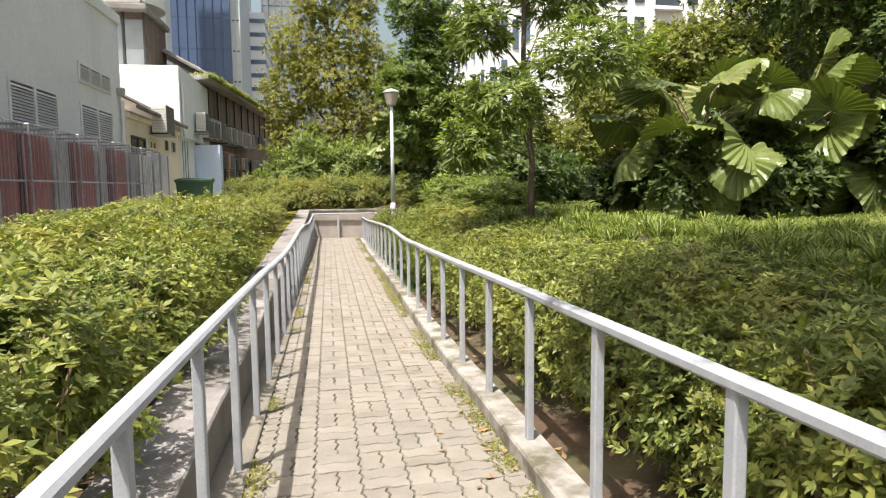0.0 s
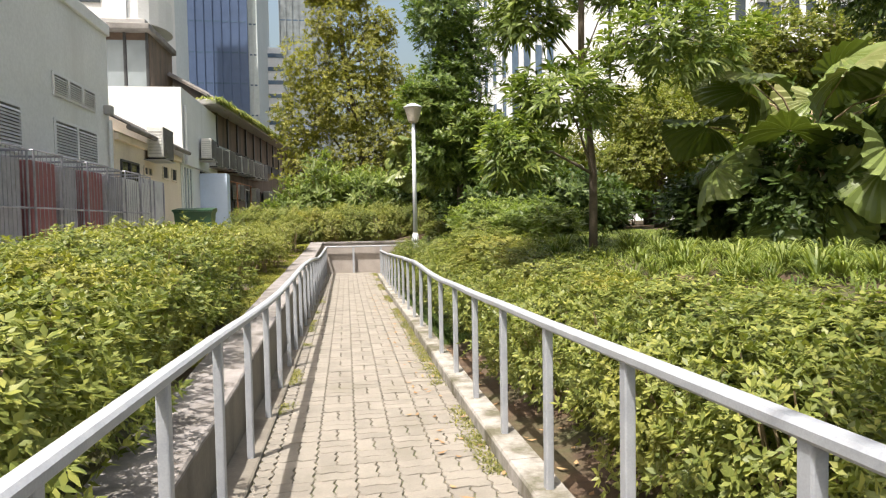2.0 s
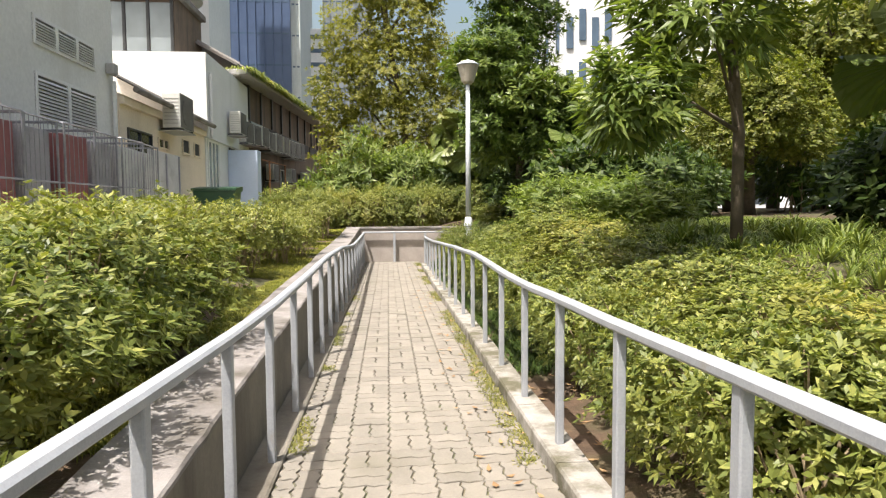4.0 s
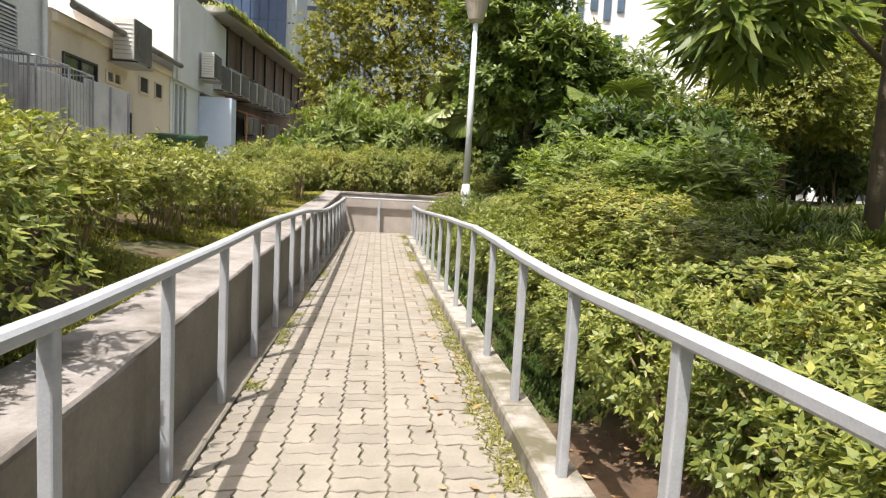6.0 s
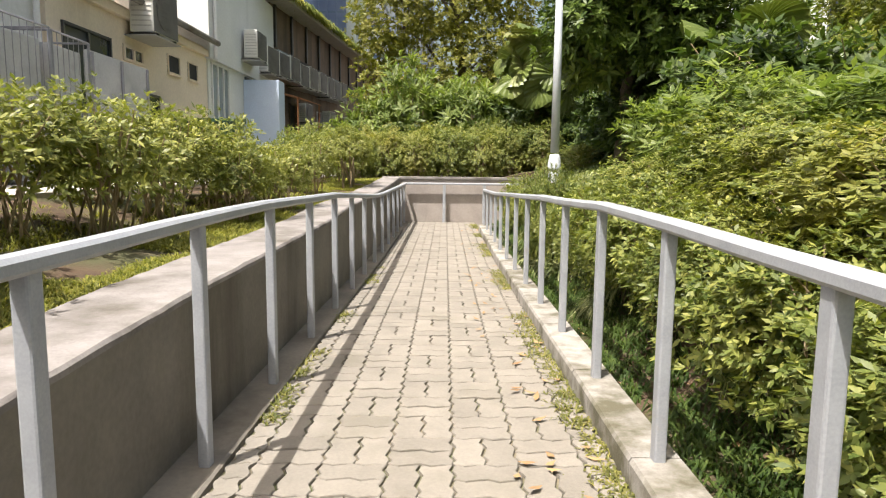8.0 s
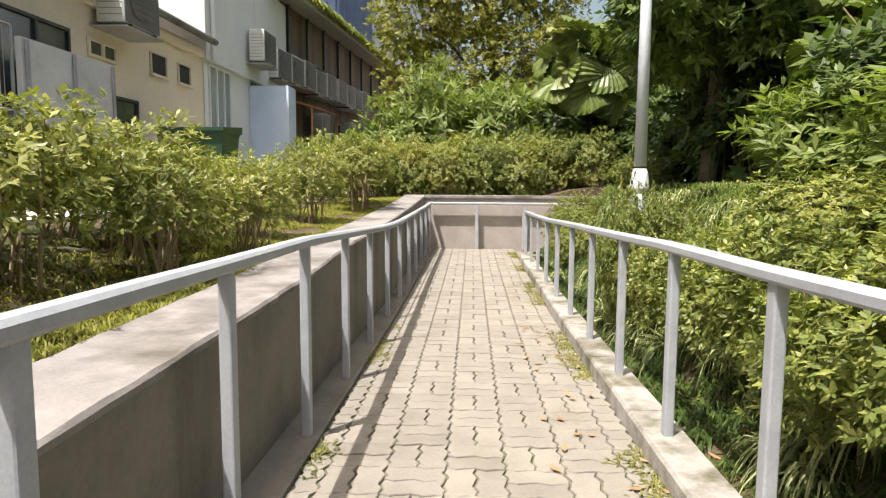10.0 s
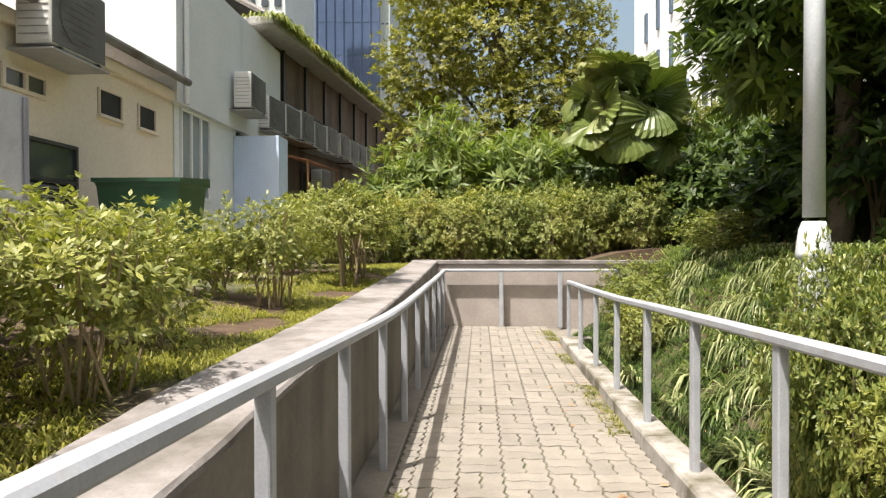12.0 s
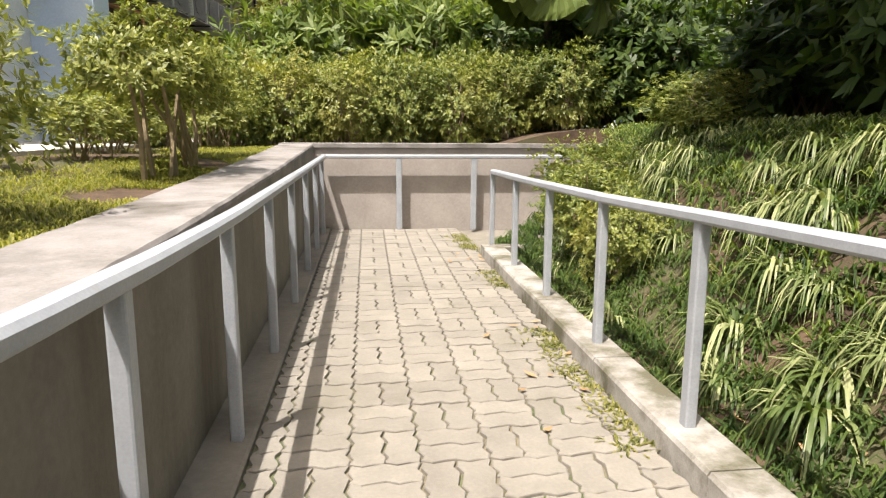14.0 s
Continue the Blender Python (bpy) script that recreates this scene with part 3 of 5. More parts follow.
def tree(name, label, base, trunk_pts, trunk_r, blobs, tips, k, L, W, material, seed, droop=0.2, bark=None, inner=0.35, low=-0.85):
    """A tapered trunk, one limb to each mass of the crown, and a crown of separate leaves."""
    rng = np.random.default_rng(seed)
    ob = thing(name, label, "tree", at=base)
    bark = bark or M_BARK
    n = len(trunk_pts)
    part("trunk", tube(trunk_pts, [trunk_r * (1.15 - 0.75 * i / (n - 1)) for i in range(n)], 9), bark, ob, smooth=True)
    verts, faces = [], []
    for bi, (cx, cy, cz, rx, ry, rz) in enumerate(blobs):
        c = Vector((cx, cy, cz))
        i = min(range(n), key=lambda q: abs(trunk_pts[q][2] - (cz - 0.45 * (math.hypot(cx, cy) + rz))))
        s = Vector(trunk_pts[i])
        mid = s.lerp(c, 0.55) + Vector((0, 0, 0.12 * (c - s).length))
        bm = tube([s, mid, c], [trunk_r * 0.42, trunk_r * 0.27, trunk_r * 0.1], 6, cap=False)
        for _ in range(5):
            d = Vector(rng.normal(size=3)).normalized()
            e = c + Vector((d.x * rx, d.y * ry, abs(d.z) * rz)) * 0.8
            tube([mid.lerp(c, 0.6), mid.lerp(e, 0.6), e], [trunk_r * 0.14, trunk_r * 0.09, trunk_r * 0.03], 4, bm, cap=False)
        part("limb", bm, bark, ob, smooth=True)
        share = int(tips * rx * ry * rz / sum(b[3] * b[4] * b[5] for b in blobs) * 0.5 + tips * 0.5 / len(blobs))
        P, O = blob_points(share, rx, ry, rz, rng, inner, 0.45, low, seed + bi)
        rosettes(P + [cx, cy, cz], O, k, L, W, rng, verts, faces, droop=droop)
    shared("crown", mesh_from("crown", verts, faces, material), ob)
    return ob


def fan_leaf(seed, radius, petiole=0.0, pleats=26, sweep=300, droop=0.25):
    """A round pleated palm leaf in its own plane: stalk at the origin, blade along +y."""
    rng = random.Random(seed)
    bm = bmesh.new()
    rows = (0.06, 0.35, 0.62, 0.85, 1.0)
    cols = pleats * 2 + 1
    grid = []
    for f in rows:
        line = []
        for c in range(cols):
            a = radians(-sweep / 2 + sweep * c / (cols - 1))
            up = (0.03 if c % 2 else -0.03) * f
            r = radius * f * (1.0 - 0.10 * (abs(a) / radians(sweep / 2)) ** 2)
            if f == 1.0:
                r *= 1.0 if c % 2 else 0.945
            wave = 0.2 * radius * math.sin(a * 3 + seed) * f ** 1.5 + 0.05 * radius * math.sin(a * 7 + seed * 2) * f
            z = up - droop * radius * f ** 2.2 + wave + 0.10 * radius * f * abs(math.sin(a * 0.5))
            line.append(bm.verts.new((math.sin(a) * r, math.cos(a) * r, z)))
        grid.append(line)
    for a, b in zip(grid[:-1], grid[1:]):
        for c in range(cols - 1):
            bm.faces.new((a[c], a[c + 1], b[c + 1], b[c]))
    me = bpy.data.meshes.new("frond")
    bm.to_mesh(me)
    bm.free()
    me.materials.append(L_PALM)
    return me


FANS = []


def fan_palm(label, base, crown_h, count, reach, radius, seed, trunk_r=0.06, lowest=-25):
    """A clump of round pleated leaves on stalks."""
    rng = random.Random(seed)
    if not FANS:
        FANS.extend(fan_leaf(s, 1.0, droop=d) for s, d in ((1, 0.22), (2, 0.42), (3, 0.6), (4, 0.32)))
    ob = thing("fan_palm", label, "palm", "fan palms", at=base)
    part("trunk", tube([(0, 0, -0.1), (0.02, 0, crown_h * 0.5), (0, 0, crown_h)], [trunk_r * 1.2, trunk_r, trunk_r * 0.8], 8), M_BARK, ob, smooth=True)
    for i in range(count):
        az = i * 137.5 + rng.uniform(-18, 18)
        el = 72 - (72 - lowest) * (i / max(1, count - 1)) ** 0.8 + rng.uniform(-8, 8)
        d = Vector((math.cos(radians(az)) * math.cos(radians(el)), math.sin(radians(az)) * math.cos(radians(el)), math.sin(radians(el))))
        ln = reach * rng.uniform(0.75, 1.05)
        foot = Vector((0, 0, crown_h * rng.uniform(0.75, 1.0)))
        tip = foot + d * ln - Vector((0, 0, 0.12 * ln))
        mid = foot + d * ln * 0.5 + Vector((0, 0, 0.05 * ln))
        out = Vector((d.x, d.y, 0)).normalized()
        way = (out * 0.8 + Vector((0, 0, d.z * 0.9 - (0.12 if el > 15 else 0.6)))).normalized()
        side = Vector((0, 0, 1)).cross(way).normalized()
        nor = way.cross(side).normalized() * -1
        nor = side.cross(way).normalized() * -1 if nor.z < 0 else nor
        right = way.cross(nor).normalized()
        s = radius * rng.uniform(0.85, 1.12)
        m = Matrix((right, way, nor)).transposed().to_4x4()
        m.translation = tip
        fr = shared("frond", FANS[i % 4], ob, m @ pose(0, 0, 0, rng.uniform(-14, 22) if el > -5 else rng.uniform(-50, 10), rng.uniform(-42, 42), rng.uniform(-30, 30)) @ Matrix.Scale(s, 4))
        stalk = part("stalk", tube([foot, mid, tip], [0.016, 0.012, 0.008], 5, cap=False), M_STEM, ob)
    return ob


def scatter_tufts(name, label, meshes, spots, rng, group, lo=0.8, hi=1.2):
    for x, y, z in spots:
        ob = new(name, rng.choice(meshes))
        s = rng.uniform(lo, hi)
        ob.matrix_basis = pose(x, y, z, 0, 0, rng.uniform(0, 360)) @ Matrix.Diagonal((s, s, s * rng.uniform(0.85, 1.15), 1))
        tagged(ob, label, "plant", group)


def joined_tufts(name, label, spots, L, W, material, seed, per=14, droop=0.5, up=1.0, segs=2):
    """Uncountable grass: all blades in one mesh."""
    rng = np.random.default_rng(seed)
    C = np.repeat(np.array(spots), per, axis=0)
    n = len(C)
    a = rng.uniform(0, 2 * math.pi, n)
    R = np.stack([np.cos(a), np.sin(a), np.zeros(n)], 1)
    D = unit(R * rng.uniform(0.1, 1.0, n)[:, None] + [0, 0, up])
    S = unit(np.cross(D, [0, 0, 1.0]))
    verts, faces = [], []
    leaf_arrays(C + R * rng.uniform(0, 0.06, n)[:, None], D, S, L * rng.uniform(0.5, 1.2, n), W, droop, verts, faces, segs)
    tagged(new(name, mesh_from(name, verts, faces, material)), label, "grass", kind="stuff")


def build_plants():
    rng = random.Random(11)
    hedge = [shrub_proto(20 + i, 0.62, 0.62, 1.0, 1300, 7, 0.054, 0.022, L_HEDGE, 14, 0.12, -0.85) for i in range(3)]
    loose = [shrub_proto(30 + i, 0.60, 0.60, 1.0, 640, 7, 0.06, 0.023, L_SHRUB, 14, 0.27, -0.7, 0.012, 0.2) for i in range(3)]
    topi = [shrub_proto(40 + i, 0.55, 0.55, 1.0, 1250, 6, 0.05, 0.021, L_SHRUB, 4, 0.45, -0.5, 0.026) for i in range(2)]
    pale = [shrub_proto(50 + i, 0.62, 0.62, 1.0, 420, 8, 0.13, 0.03, L_PALE, 8, 0.15) for i in range(2)]
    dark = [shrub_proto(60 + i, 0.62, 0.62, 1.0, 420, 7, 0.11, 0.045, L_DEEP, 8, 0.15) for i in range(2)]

    def spread(n_list, protos, name, label, group, zoff=0.0):
        for x, y, w, h in n_list:
            p = rng.choice(protos)
            s = w / 1.2
            put_shrub(name, p, label, "shrub", group, x, y, land_z(x, y) - 0.03 + zoff, (s * rng.uniform(0.92, 1.1), s * rng.uniform(0.92, 1.1), h), rng.uniform(0, 360))
    # dense hedge left of the ramp
    left = []
    for i in range(14):
        y = -0.6 + i * 0.86
        left.append((-1.65 + rng.uniform(-0.1, 0.08), y, 1.15, 0.92 + rng.uniform(-0.08, 0.08)))
        left.append((-2.4 + rng.uniform(-0.1, 0.1), y + 0.4, 1.25, 0.72 + rng.uniform(-0.08, 0.08)))
        left.append((-3.0 + rng.uniform(-0.1, 0.1), y + 0.1, 1.1, 0.60 + rng.uniform(-0.06, 0.08)))
    spread(left, hedge, "hedge_shrub", "dense yellow-green clipped hedge shrub beside the concrete wall", "hedge beside the ramp")
    mid = [(-2.3, 10.5, 1.3, 0.85), (-1.95, 11.3, 1.25, 0.92), (-2.1, 12.05, 1.3, 0.95), (-2.5, 12.9, 1.2, 0.8), (-2.2, 13.9, 1.1, 0.85), (-1.6, 15.9, 0.7, 0.75), (-1.5, 16.9, 0.7, 0.7), (-2.0, 10.2, 1.2, 0.85), (-1.95, 10.9, 1.25, 0.9), (-2.7, 11.5, 1.3, 0.8), (-2.0, 12.6, 1.1, 0.9), (-1.9, 14.3, 1.0, 0.9), (-2.6, 15.6, 1.0, 0.62),
           (-2.0, 15.3, 1.05, 0.9), (-1.95, 16.3, 1.0, 0.9), (-2.5, 16.6, 1.0, 0.6), (-2.2, 17.1, 1.0, 0.7), (-1.8, 17.7, 0.8, 0.72), (-2.6, 18.3, 1.0, 0.6), (-1.7, 19.4, 0.8, 0.85), (-2.2, 19.6, 0.8, 0.55), (-2.7, 21.0, 1.0, 0.5),
           (-2.4, 22.4, 1.0, 0.6), (-2.7, 23.7, 1.0, 0.6), (-1.9, 24.6, 1.0, 0.75)]
    spread(mid, loose, "loose_shrub", "leggy green shrub with bare stems in the planting bed", "shrubs beside the wall")
    spread([(-1.52, 21.1, 1.0, 1.0), (-1.6, 21.95, 0.85, 0.9), (-1.8, 22.8, 0.9, 0.9)], topi, "rounded_shrub", "rounded green shrub on bare pale stems", "rounded shrubs")
    # hedge behind the end wall
    far = []
    for i in range(9):
        far.append((-3.4 + i * 0.72, 25.75 + rng.uniform(-0.15, 0.2), 1.15, 1.18 + rng.uniform(-0.1, 0.15)))
        far.append((-3.2 + i * 0.72, 26.6 + rng.uniform(-0.2, 0.2), 1.25, 1.35 + rng.uniform(-0.1, 0.15)))
    spread(far, hedge, "hedge_shrub", "bright yellow-green hedge shrub behind the end wall", "hedge behind the end wall")
    # hedge right of the ramp, thinning towards the end
    right = []
    for i in range(19):
        y = -0.8 + i * 0.85
        h = 1.0 if y < 9 else 0.82
        right.append((1.50 + rng.uniform(-0.06, 0.1), y, 0.95, (h + rng.uniform(-0.08, 0.08)) * 0.92))
        right.append((2.2 + rng.uniform(-0.1, 0.15), y + 0.4, 1.2, (0.62 if y < 12 else 0.55) + rng.uniform(-0.08, 0.08)))
    right += [(1.22, 17.45, 0.5, 1.05), (1.28, 17.75, 0.5, 1.14), (1.5, 17.6, 0.55, 0.85), (1.42, 14.9, 0.8, 0.75), (1.5, 15.6, 0.85, 0.8), (1.45, 16.3, 0.75, 0.75), (1.4, 17.0, 0.65, 0.7), (1.85, 15.2, 0.9, 0.6), (1.95, 16.2, 0.9, 0.55)]
    spread(right, hedge, "hedge_shrub", "leafy yellow-green shrub beside the kerb", "shrubs along the kerb")
    spread([(1.35, 21.0, 0.6, 0.6), (1.45, 21.7, 0.75, 0.66), (1.6, 22.4, 0.8, 0.7), (2.5, 22.2, 1.0, 0.5)], hedge, "hedge_shrub", "green shrub spilling over the landing", "shrubs along the kerb")
    # understorey to the right
    under = []
    for i in range(16):
        under.append((rng.uniform(3.0, 7.5), rng.uniform(17, 25), rng.uniform(1.2, 1.8), rng.uniform(0.9, 1.7)))
    for i in range(14):
        under.append((rng.uniform(2.2, 12), rng.uniform(25.5, 30), rng.uniform(1.6, 2.4), rng.uniform(1.6, 2.8)))
    for i in range(16):
        under.append((rng.uniform(7.0, 14), rng.uniform(8, 22), rng.uniform(1.6, 2.4), rng.uniform(1.4, 2.6)))
    # The ones round the palms are added so frond gaps read as shade.
    under += [(3.2, 26.2, 1.6, 1.2), (4.4, 26.0, 1.6, 1.2), (5.6, 25.6, 1.6, 1.2), (3.0, 27.4, 1.5, 1.5), (4.6, 27.6, 1.6, 1.6), (6.8, 26.4, 1.7, 1.4), (8.4, 24.8, 1.7, 1.4), (5.7, 12.0, 1.6, 1.3), (6.7, 10.6, 1.5, 1.2), (4.9, 12.2, 1.5, 1.1), (8.3, 12.8, 1.8, 1.5), (6.2, 13.4, 1.8, 1.6), (5.2, 11.2, 1.2, 0.9), (7.4, 12.2, 1.4, 1.1), (5.5, 10.9, 1.8, 1.6), (7.7, 11.7, 1.9, 1.7), (4.9, 10.7, 1.0, 1.0), (6.0, 10.4, 1.0, 1.0), (6.6, 11.3, 1.4, 1.5)]
    under += [(11.5 + 1.25 * i, 24.0 + 1.1 * (i % 3), 2.4, 2.3 + 0.3 * (i % 2)) for i in range(10)]
    spread(under, dark, "dark_shrub", "broad-leaved understorey shrub, leaves darkened to read as deep shade", "understorey shrubs")
    spread([(-1.9, 28.6, 2.2, 2.2), (-0.8, 29.4, 2.8, 3.2), (0.8, 28.8, 2.4, 2.8), (2.2, 29.6, 2.2, 2.6)], pale, "feathery_shrub", "tall pale green feathery shrub", "feathery shrubs")
    spread([(3.1, 14.4, 1.6, 0.75), (2.6, 15.8, 1.4, 0.85), (3.3, 16.6, 1.6, 0.9), (2.7, 17.4, 1.4, 0.9)], pale, "feathery_shrub", "low pale green feathery shrub on the bank", "feathery shrubs")
    # strap-leaved plants
    sp = [tuft_mesh(70 + i, 85, 0.40, 0.0115, L_SPIDER, 0.85, 0.75, 4) for i in range(3)]
    spots = []
    for i in range(240):
        x, y = rng.uniform(1.12, 3.2), rng.uniform(14.6, 22.4)
        if noise.noise((x * 1.3, y * 1.3, 7)) < -0.14:
            continue
        spots.append((x, y, land_z(x, y)))
    scatter_tufts("spider_plant", "arching cream-striped strap-leaved plant on the bank", sp, spots, rng, "strap-leaved plants on the bank", 0.85, 1.3)
    big = [tuft_mesh(76 + i, 95, 0.52, 0.0135, L_SPIDER, 0.85, 0.8, 4) for i in range(2)]
    spots = [(x, y, land_z(x, y)) for x, y in ((1.25, 17.3), (1.45, 17.1), (1.2, 17.8), (1.3, 16.7), (1.62, 17.6), (1.55, 16.6), (1.2, 18.3), (1.65, 18.3), (1.3, 19.0), (1.4, 19.7))]
    scatter_tufts("spider_plant", "large arching strap-leaved plant round the lamp post's foot", big, spots, rng, "strap-leaved plants on the bank", 1.0, 1.35)
    gr = [tuft_mesh(80 + i, 48, 0.55, 0.016, L_TUFT, 0.5, 1.2, 4) for i in range(3)]
    spots = []
    for i in range(250):
        x, y = 2.55 + abs(rng.gauss(0, 1.7)), rng.uniform(2.5, 15.5)
        spots.append((x, y, land_z(x, y)))
    scatter_tufts("grass_tuft", "long green grass-like clump on the lawn", gr, spots, rng, "grass clumps on the bank", 0.7, 1.15)
    # palms
    fan_palm("large clump of round pleated fan-palm leaves, sunlit above and dark below", (5.6, 11.3, 1.15), 1.35, 34, 1.35, 0.56, 3, 0.06, -50)
    fan_palm("large clump of round pleated fan-palm leaves beside another palm", (7.7, 11.6, 1.2), 1.4, 34, 1.35, 0.6, 5, 0.06, -50)
    fan_palm("small fan palm with drooping round leaves behind the end wall", (2.3, 26.4, 0.9), 3.0, 22, 0.72, 0.66, 8, 0.06, -30)
    fan_palm("low fan palm with round leaves under the trees", (3.95, 18.9, 1.1), 1.45, 14, 0.75, 0.45, 9, 0.05, -10)
    # trees
    tree("tree", "slender tree with long glossy leaves on the bank", (3.0, 11.8, 0.95), [(0, 0, -0.1), (0.03, 0.05, 1.2), (-0.1, 0.1, 2.6), (-0.05, 0.2, 4.2), (0.1, 0.3, 6.2), (0, 0.3, 7.6)], 0.05,
         [(-1.1, -0.4, 1.4, 0.48, 0.5, 0.42), (-0.5, -0.3, 2.1, 0.8, 0.8, 0.5), (0.8, -0.7, 2.7, 1.0, 0.8, 0.55), (-0.85, 0.0, 3.2, 0.55, 0.6, 0.5), (0.7, 0.3, 4.0, 1.0, 0.9, 0.8), (-0.6, 0.2, 4.6, 0.9, 0.9, 0.7),
          (-0.3, 0.2, 5.9, 1.0, 1.0, 0.9), (0.3, 0.3, 7.2, 1.1, 1.1, 1.1)],
         2900, 9, 0.15, 0.036, L_MANGO, 101, 0.3)
    tree("tree", "dense dark green tree behind the lamp post", (2.75, 20.4, 1.0), [(0, 0, -0.1), (0.1, 0, 1.8), (0, 0.15, 3.9), (0.1, 0.1, 6.1), (0, 0, 7.9)], 0.09,
         [(-0.55, -0.2, 2.4, 0.8, 0.95, 0.8), (0.45, -0.3, 2.2, 0.85, 1.0, 0.9), (-0.4, -0.15, 3.8, 0.95, 1.05, 1.0), (0.15, 0.15, 4.8, 0.95, 1.05, 1.05), (-0.35, 0, 5.9, 1.0, 1.1, 1.05), (0.2, 0.15, 7.3, 1.0, 1.1, 1.1)],
         5200, 8, 0.13, 0.042, L_DARK, 102)
    tree("tree", "tall tree with yellowing small leaves and bare upper twigs", (0.6, 33.0, 0.95), [(0, 0, -0.1), (0.15, 0, 2.6), (-0.1, 0.1, 5.0), (-0.6, 0, 7.5), (-0.8, 0, 10.5)], 0.17,
         [(-2.2, 0, 2.9, 1.5, 1.5, 1.5), (0.2, -0.8, 3.4, 1.9, 1.5, 1.6), (1.7, -0.2, 3.8, 1.4, 1.5, 1.6), (-2.4, 0.2, 5.2, 1.6, 1.5, 1.6), (-0.4, -0.6, 5.6, 1.9, 1.6, 1.6), (1.6, 0, 6.2, 1.4, 1.4, 1.5),
          (-1.9, 0, 7.3, 1.6, 1.6, 1.4), (0.3, 0, 7.7, 1.6, 1.6, 1.3), (-1.0, 0, 9.3, 1.4, 1.4, 1.0), (0.9, 0, 9.2, 0.9, 1.0, 0.9), (-0.2, 0, 10.6, 0.9, 0.9, 0.8), (-1.6, 0, 10.7, 0.8, 0.8, 0.7)],
         9500, 8, 0.13, 0.055, L_YELLOW, 103, 0.1, low=-1)
    tree("tree", "broad dark tree with glossy leaves over the bank", (3.5, 21.3, 1.15), [(0, 0, -0.1), (0.2, -0.1, 1.6), (0, 0, 2.8), (0.1, 0, 4.0)], 0.07,
         [(-0.9, -0.4, 1.9, 0.9, 1.0, 0.8), (0.9, -0.8, 2.2, 1.2, 1.2, 0.9), (-0.6, 0.3, 3.2, 1.1, 1.1, 0.9), (1.0, 0.2, 2.3, 1.2, 1.2, 0.6), (-1.5, -1.1, 3.3, 0.9, 1.0, 0.6), (-0.4, -1.6, 2.7, 0.9, 0.9, 0.6)],
         2300, 9, 0.19, 0.055, L_MANGO, 104)
    tree("tree", "large overhanging tree with fine dark foliage", (10.5, 13.0, 1.3), [(0, 0, -0.1), (-0.2, 0, 2.8), (-0.3, 0.1, 5.2), (-0.2, 0, 8.0)], 0.24,
         [(-1.9, -0.4, 4.2, 1.6, 1.6, 1.2), (-2.3, 1.0, 5.6, 1.8, 1.8, 1.4), (0.6, -1.2, 4.2, 1.9, 1.9, 1.6), (0.3, 0.2, 6.4, 2.2, 2.2, 1.8), (-1.6, 0, 7.4, 2.2, 2.0, 1.6), (1.2, 2.0, 4.4, 2.0, 2.0, 2.0),
          (-2.6, 0.4, 8.8, 1.8, 1.8, 1.3), (0.4, 0.4, 8.8, 2.2, 2.2, 1.6), (-0.6, -0.8, 5.4, 1.8, 1.8, 1.4), (-0.6, -1.6, 2.9, 1.6, 1.4, 1.2), (1.4, -2.0, 2.6, 1.6, 1.5, 1.3)],
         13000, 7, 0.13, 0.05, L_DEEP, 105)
    # Out-of-view tree, assumed from the dark bank and added to cast its shade.
    tree("tree", "unseen spreading tree placed to shade the bank beside the ramp", (3.7, 0.0, 1.25), [(0, 0, -0.1), (-0.3, 0.2, 2.6), (-0.9, 0.8, 4.6), (-1.4, 1.2, 6.4)], 0.2,
         [(-3.3, 2.6, 6.6, 1.2, 1.3, 0.8), (-2.0, 3.4, 7.0, 1.5, 1.4, 1.0), (-0.4, 1.6, 6.8, 1.8, 1.8, 1.1), (-3.3, 0.8, 6.4, 1.1, 1.2, 0.8), (-0.2, 4.2, 7.2, 1.5, 1.5, 1.0)],
         6800, 7, 0.16, 0.07, L_DEEP, 107)
    for i, (x, y, sc) in enumerate(((11.2, 27.0, 1.0), (14.4, 27.0, 1.35), (17.6, 25.5, 1.5), (15.5, 31.5, 1.3), (21.5, 24.0, 1.5), (9.6, 23.0, 0.8), (6.4, 31.0, 0.72), (8.8, 30.0, 0.75), (4.4, 31.5, 0.7))):
        if i == 0:
            first = tree("tree", "rounded yellow-green tree on the rise behind the palms", (x, y, 1.3), [(0, 0, -0.1), (0, 0.1, 1.8), (0.1, 0, 3.6), (0, 0, 4.8)], 0.18,
                         [(-1.2, -0.5, 2.4, 1.4, 1.4, 1.3), (1.3, -0.4, 2.6, 1.4, 1.4, 1.3), (-0.7, 0, 4.2, 1.5, 1.5, 1.2), (0.9, 0.2, 4.3, 1.5, 1.5, 1.2), (0.1, -1.0, 3.4, 1.4, 1.3, 1.3)], 4200, 7, 0.14, 0.06, L_HILL, 106)
            tagged(first, group="rounded trees behind the palms")
        else:
            copy_thing(first, pose(x, y, 1.3, 0, 0, 70 * i) @ Matrix.Scale(sc, 4))
    # weeds along both edges of the paving and grass on the left bed
    pts = []
    for i in range(1300):
        y = rng.uniform(0, 24)
        if noise.noise((0.3, y * 0.9, 0)) > (-0.25 if y < 13 else 0.12):
            pts.append((0.775 - abs(rng.gauss(0, 0.06)), y, floor_z(y)))
        if noise.noise((4.3, y * 1.6, 0)) > 0.12 and y < 18:
            pts.append((-0.655 + rng.gauss(0, 0.03), y, floor_z(y)))
    joined_tufts("weeds", "yellow-green weeds growing along the paving's edges", pts, 0.08, 0.008, L_WEED, 5, 9, 0.7, 0.5)
    pts = []
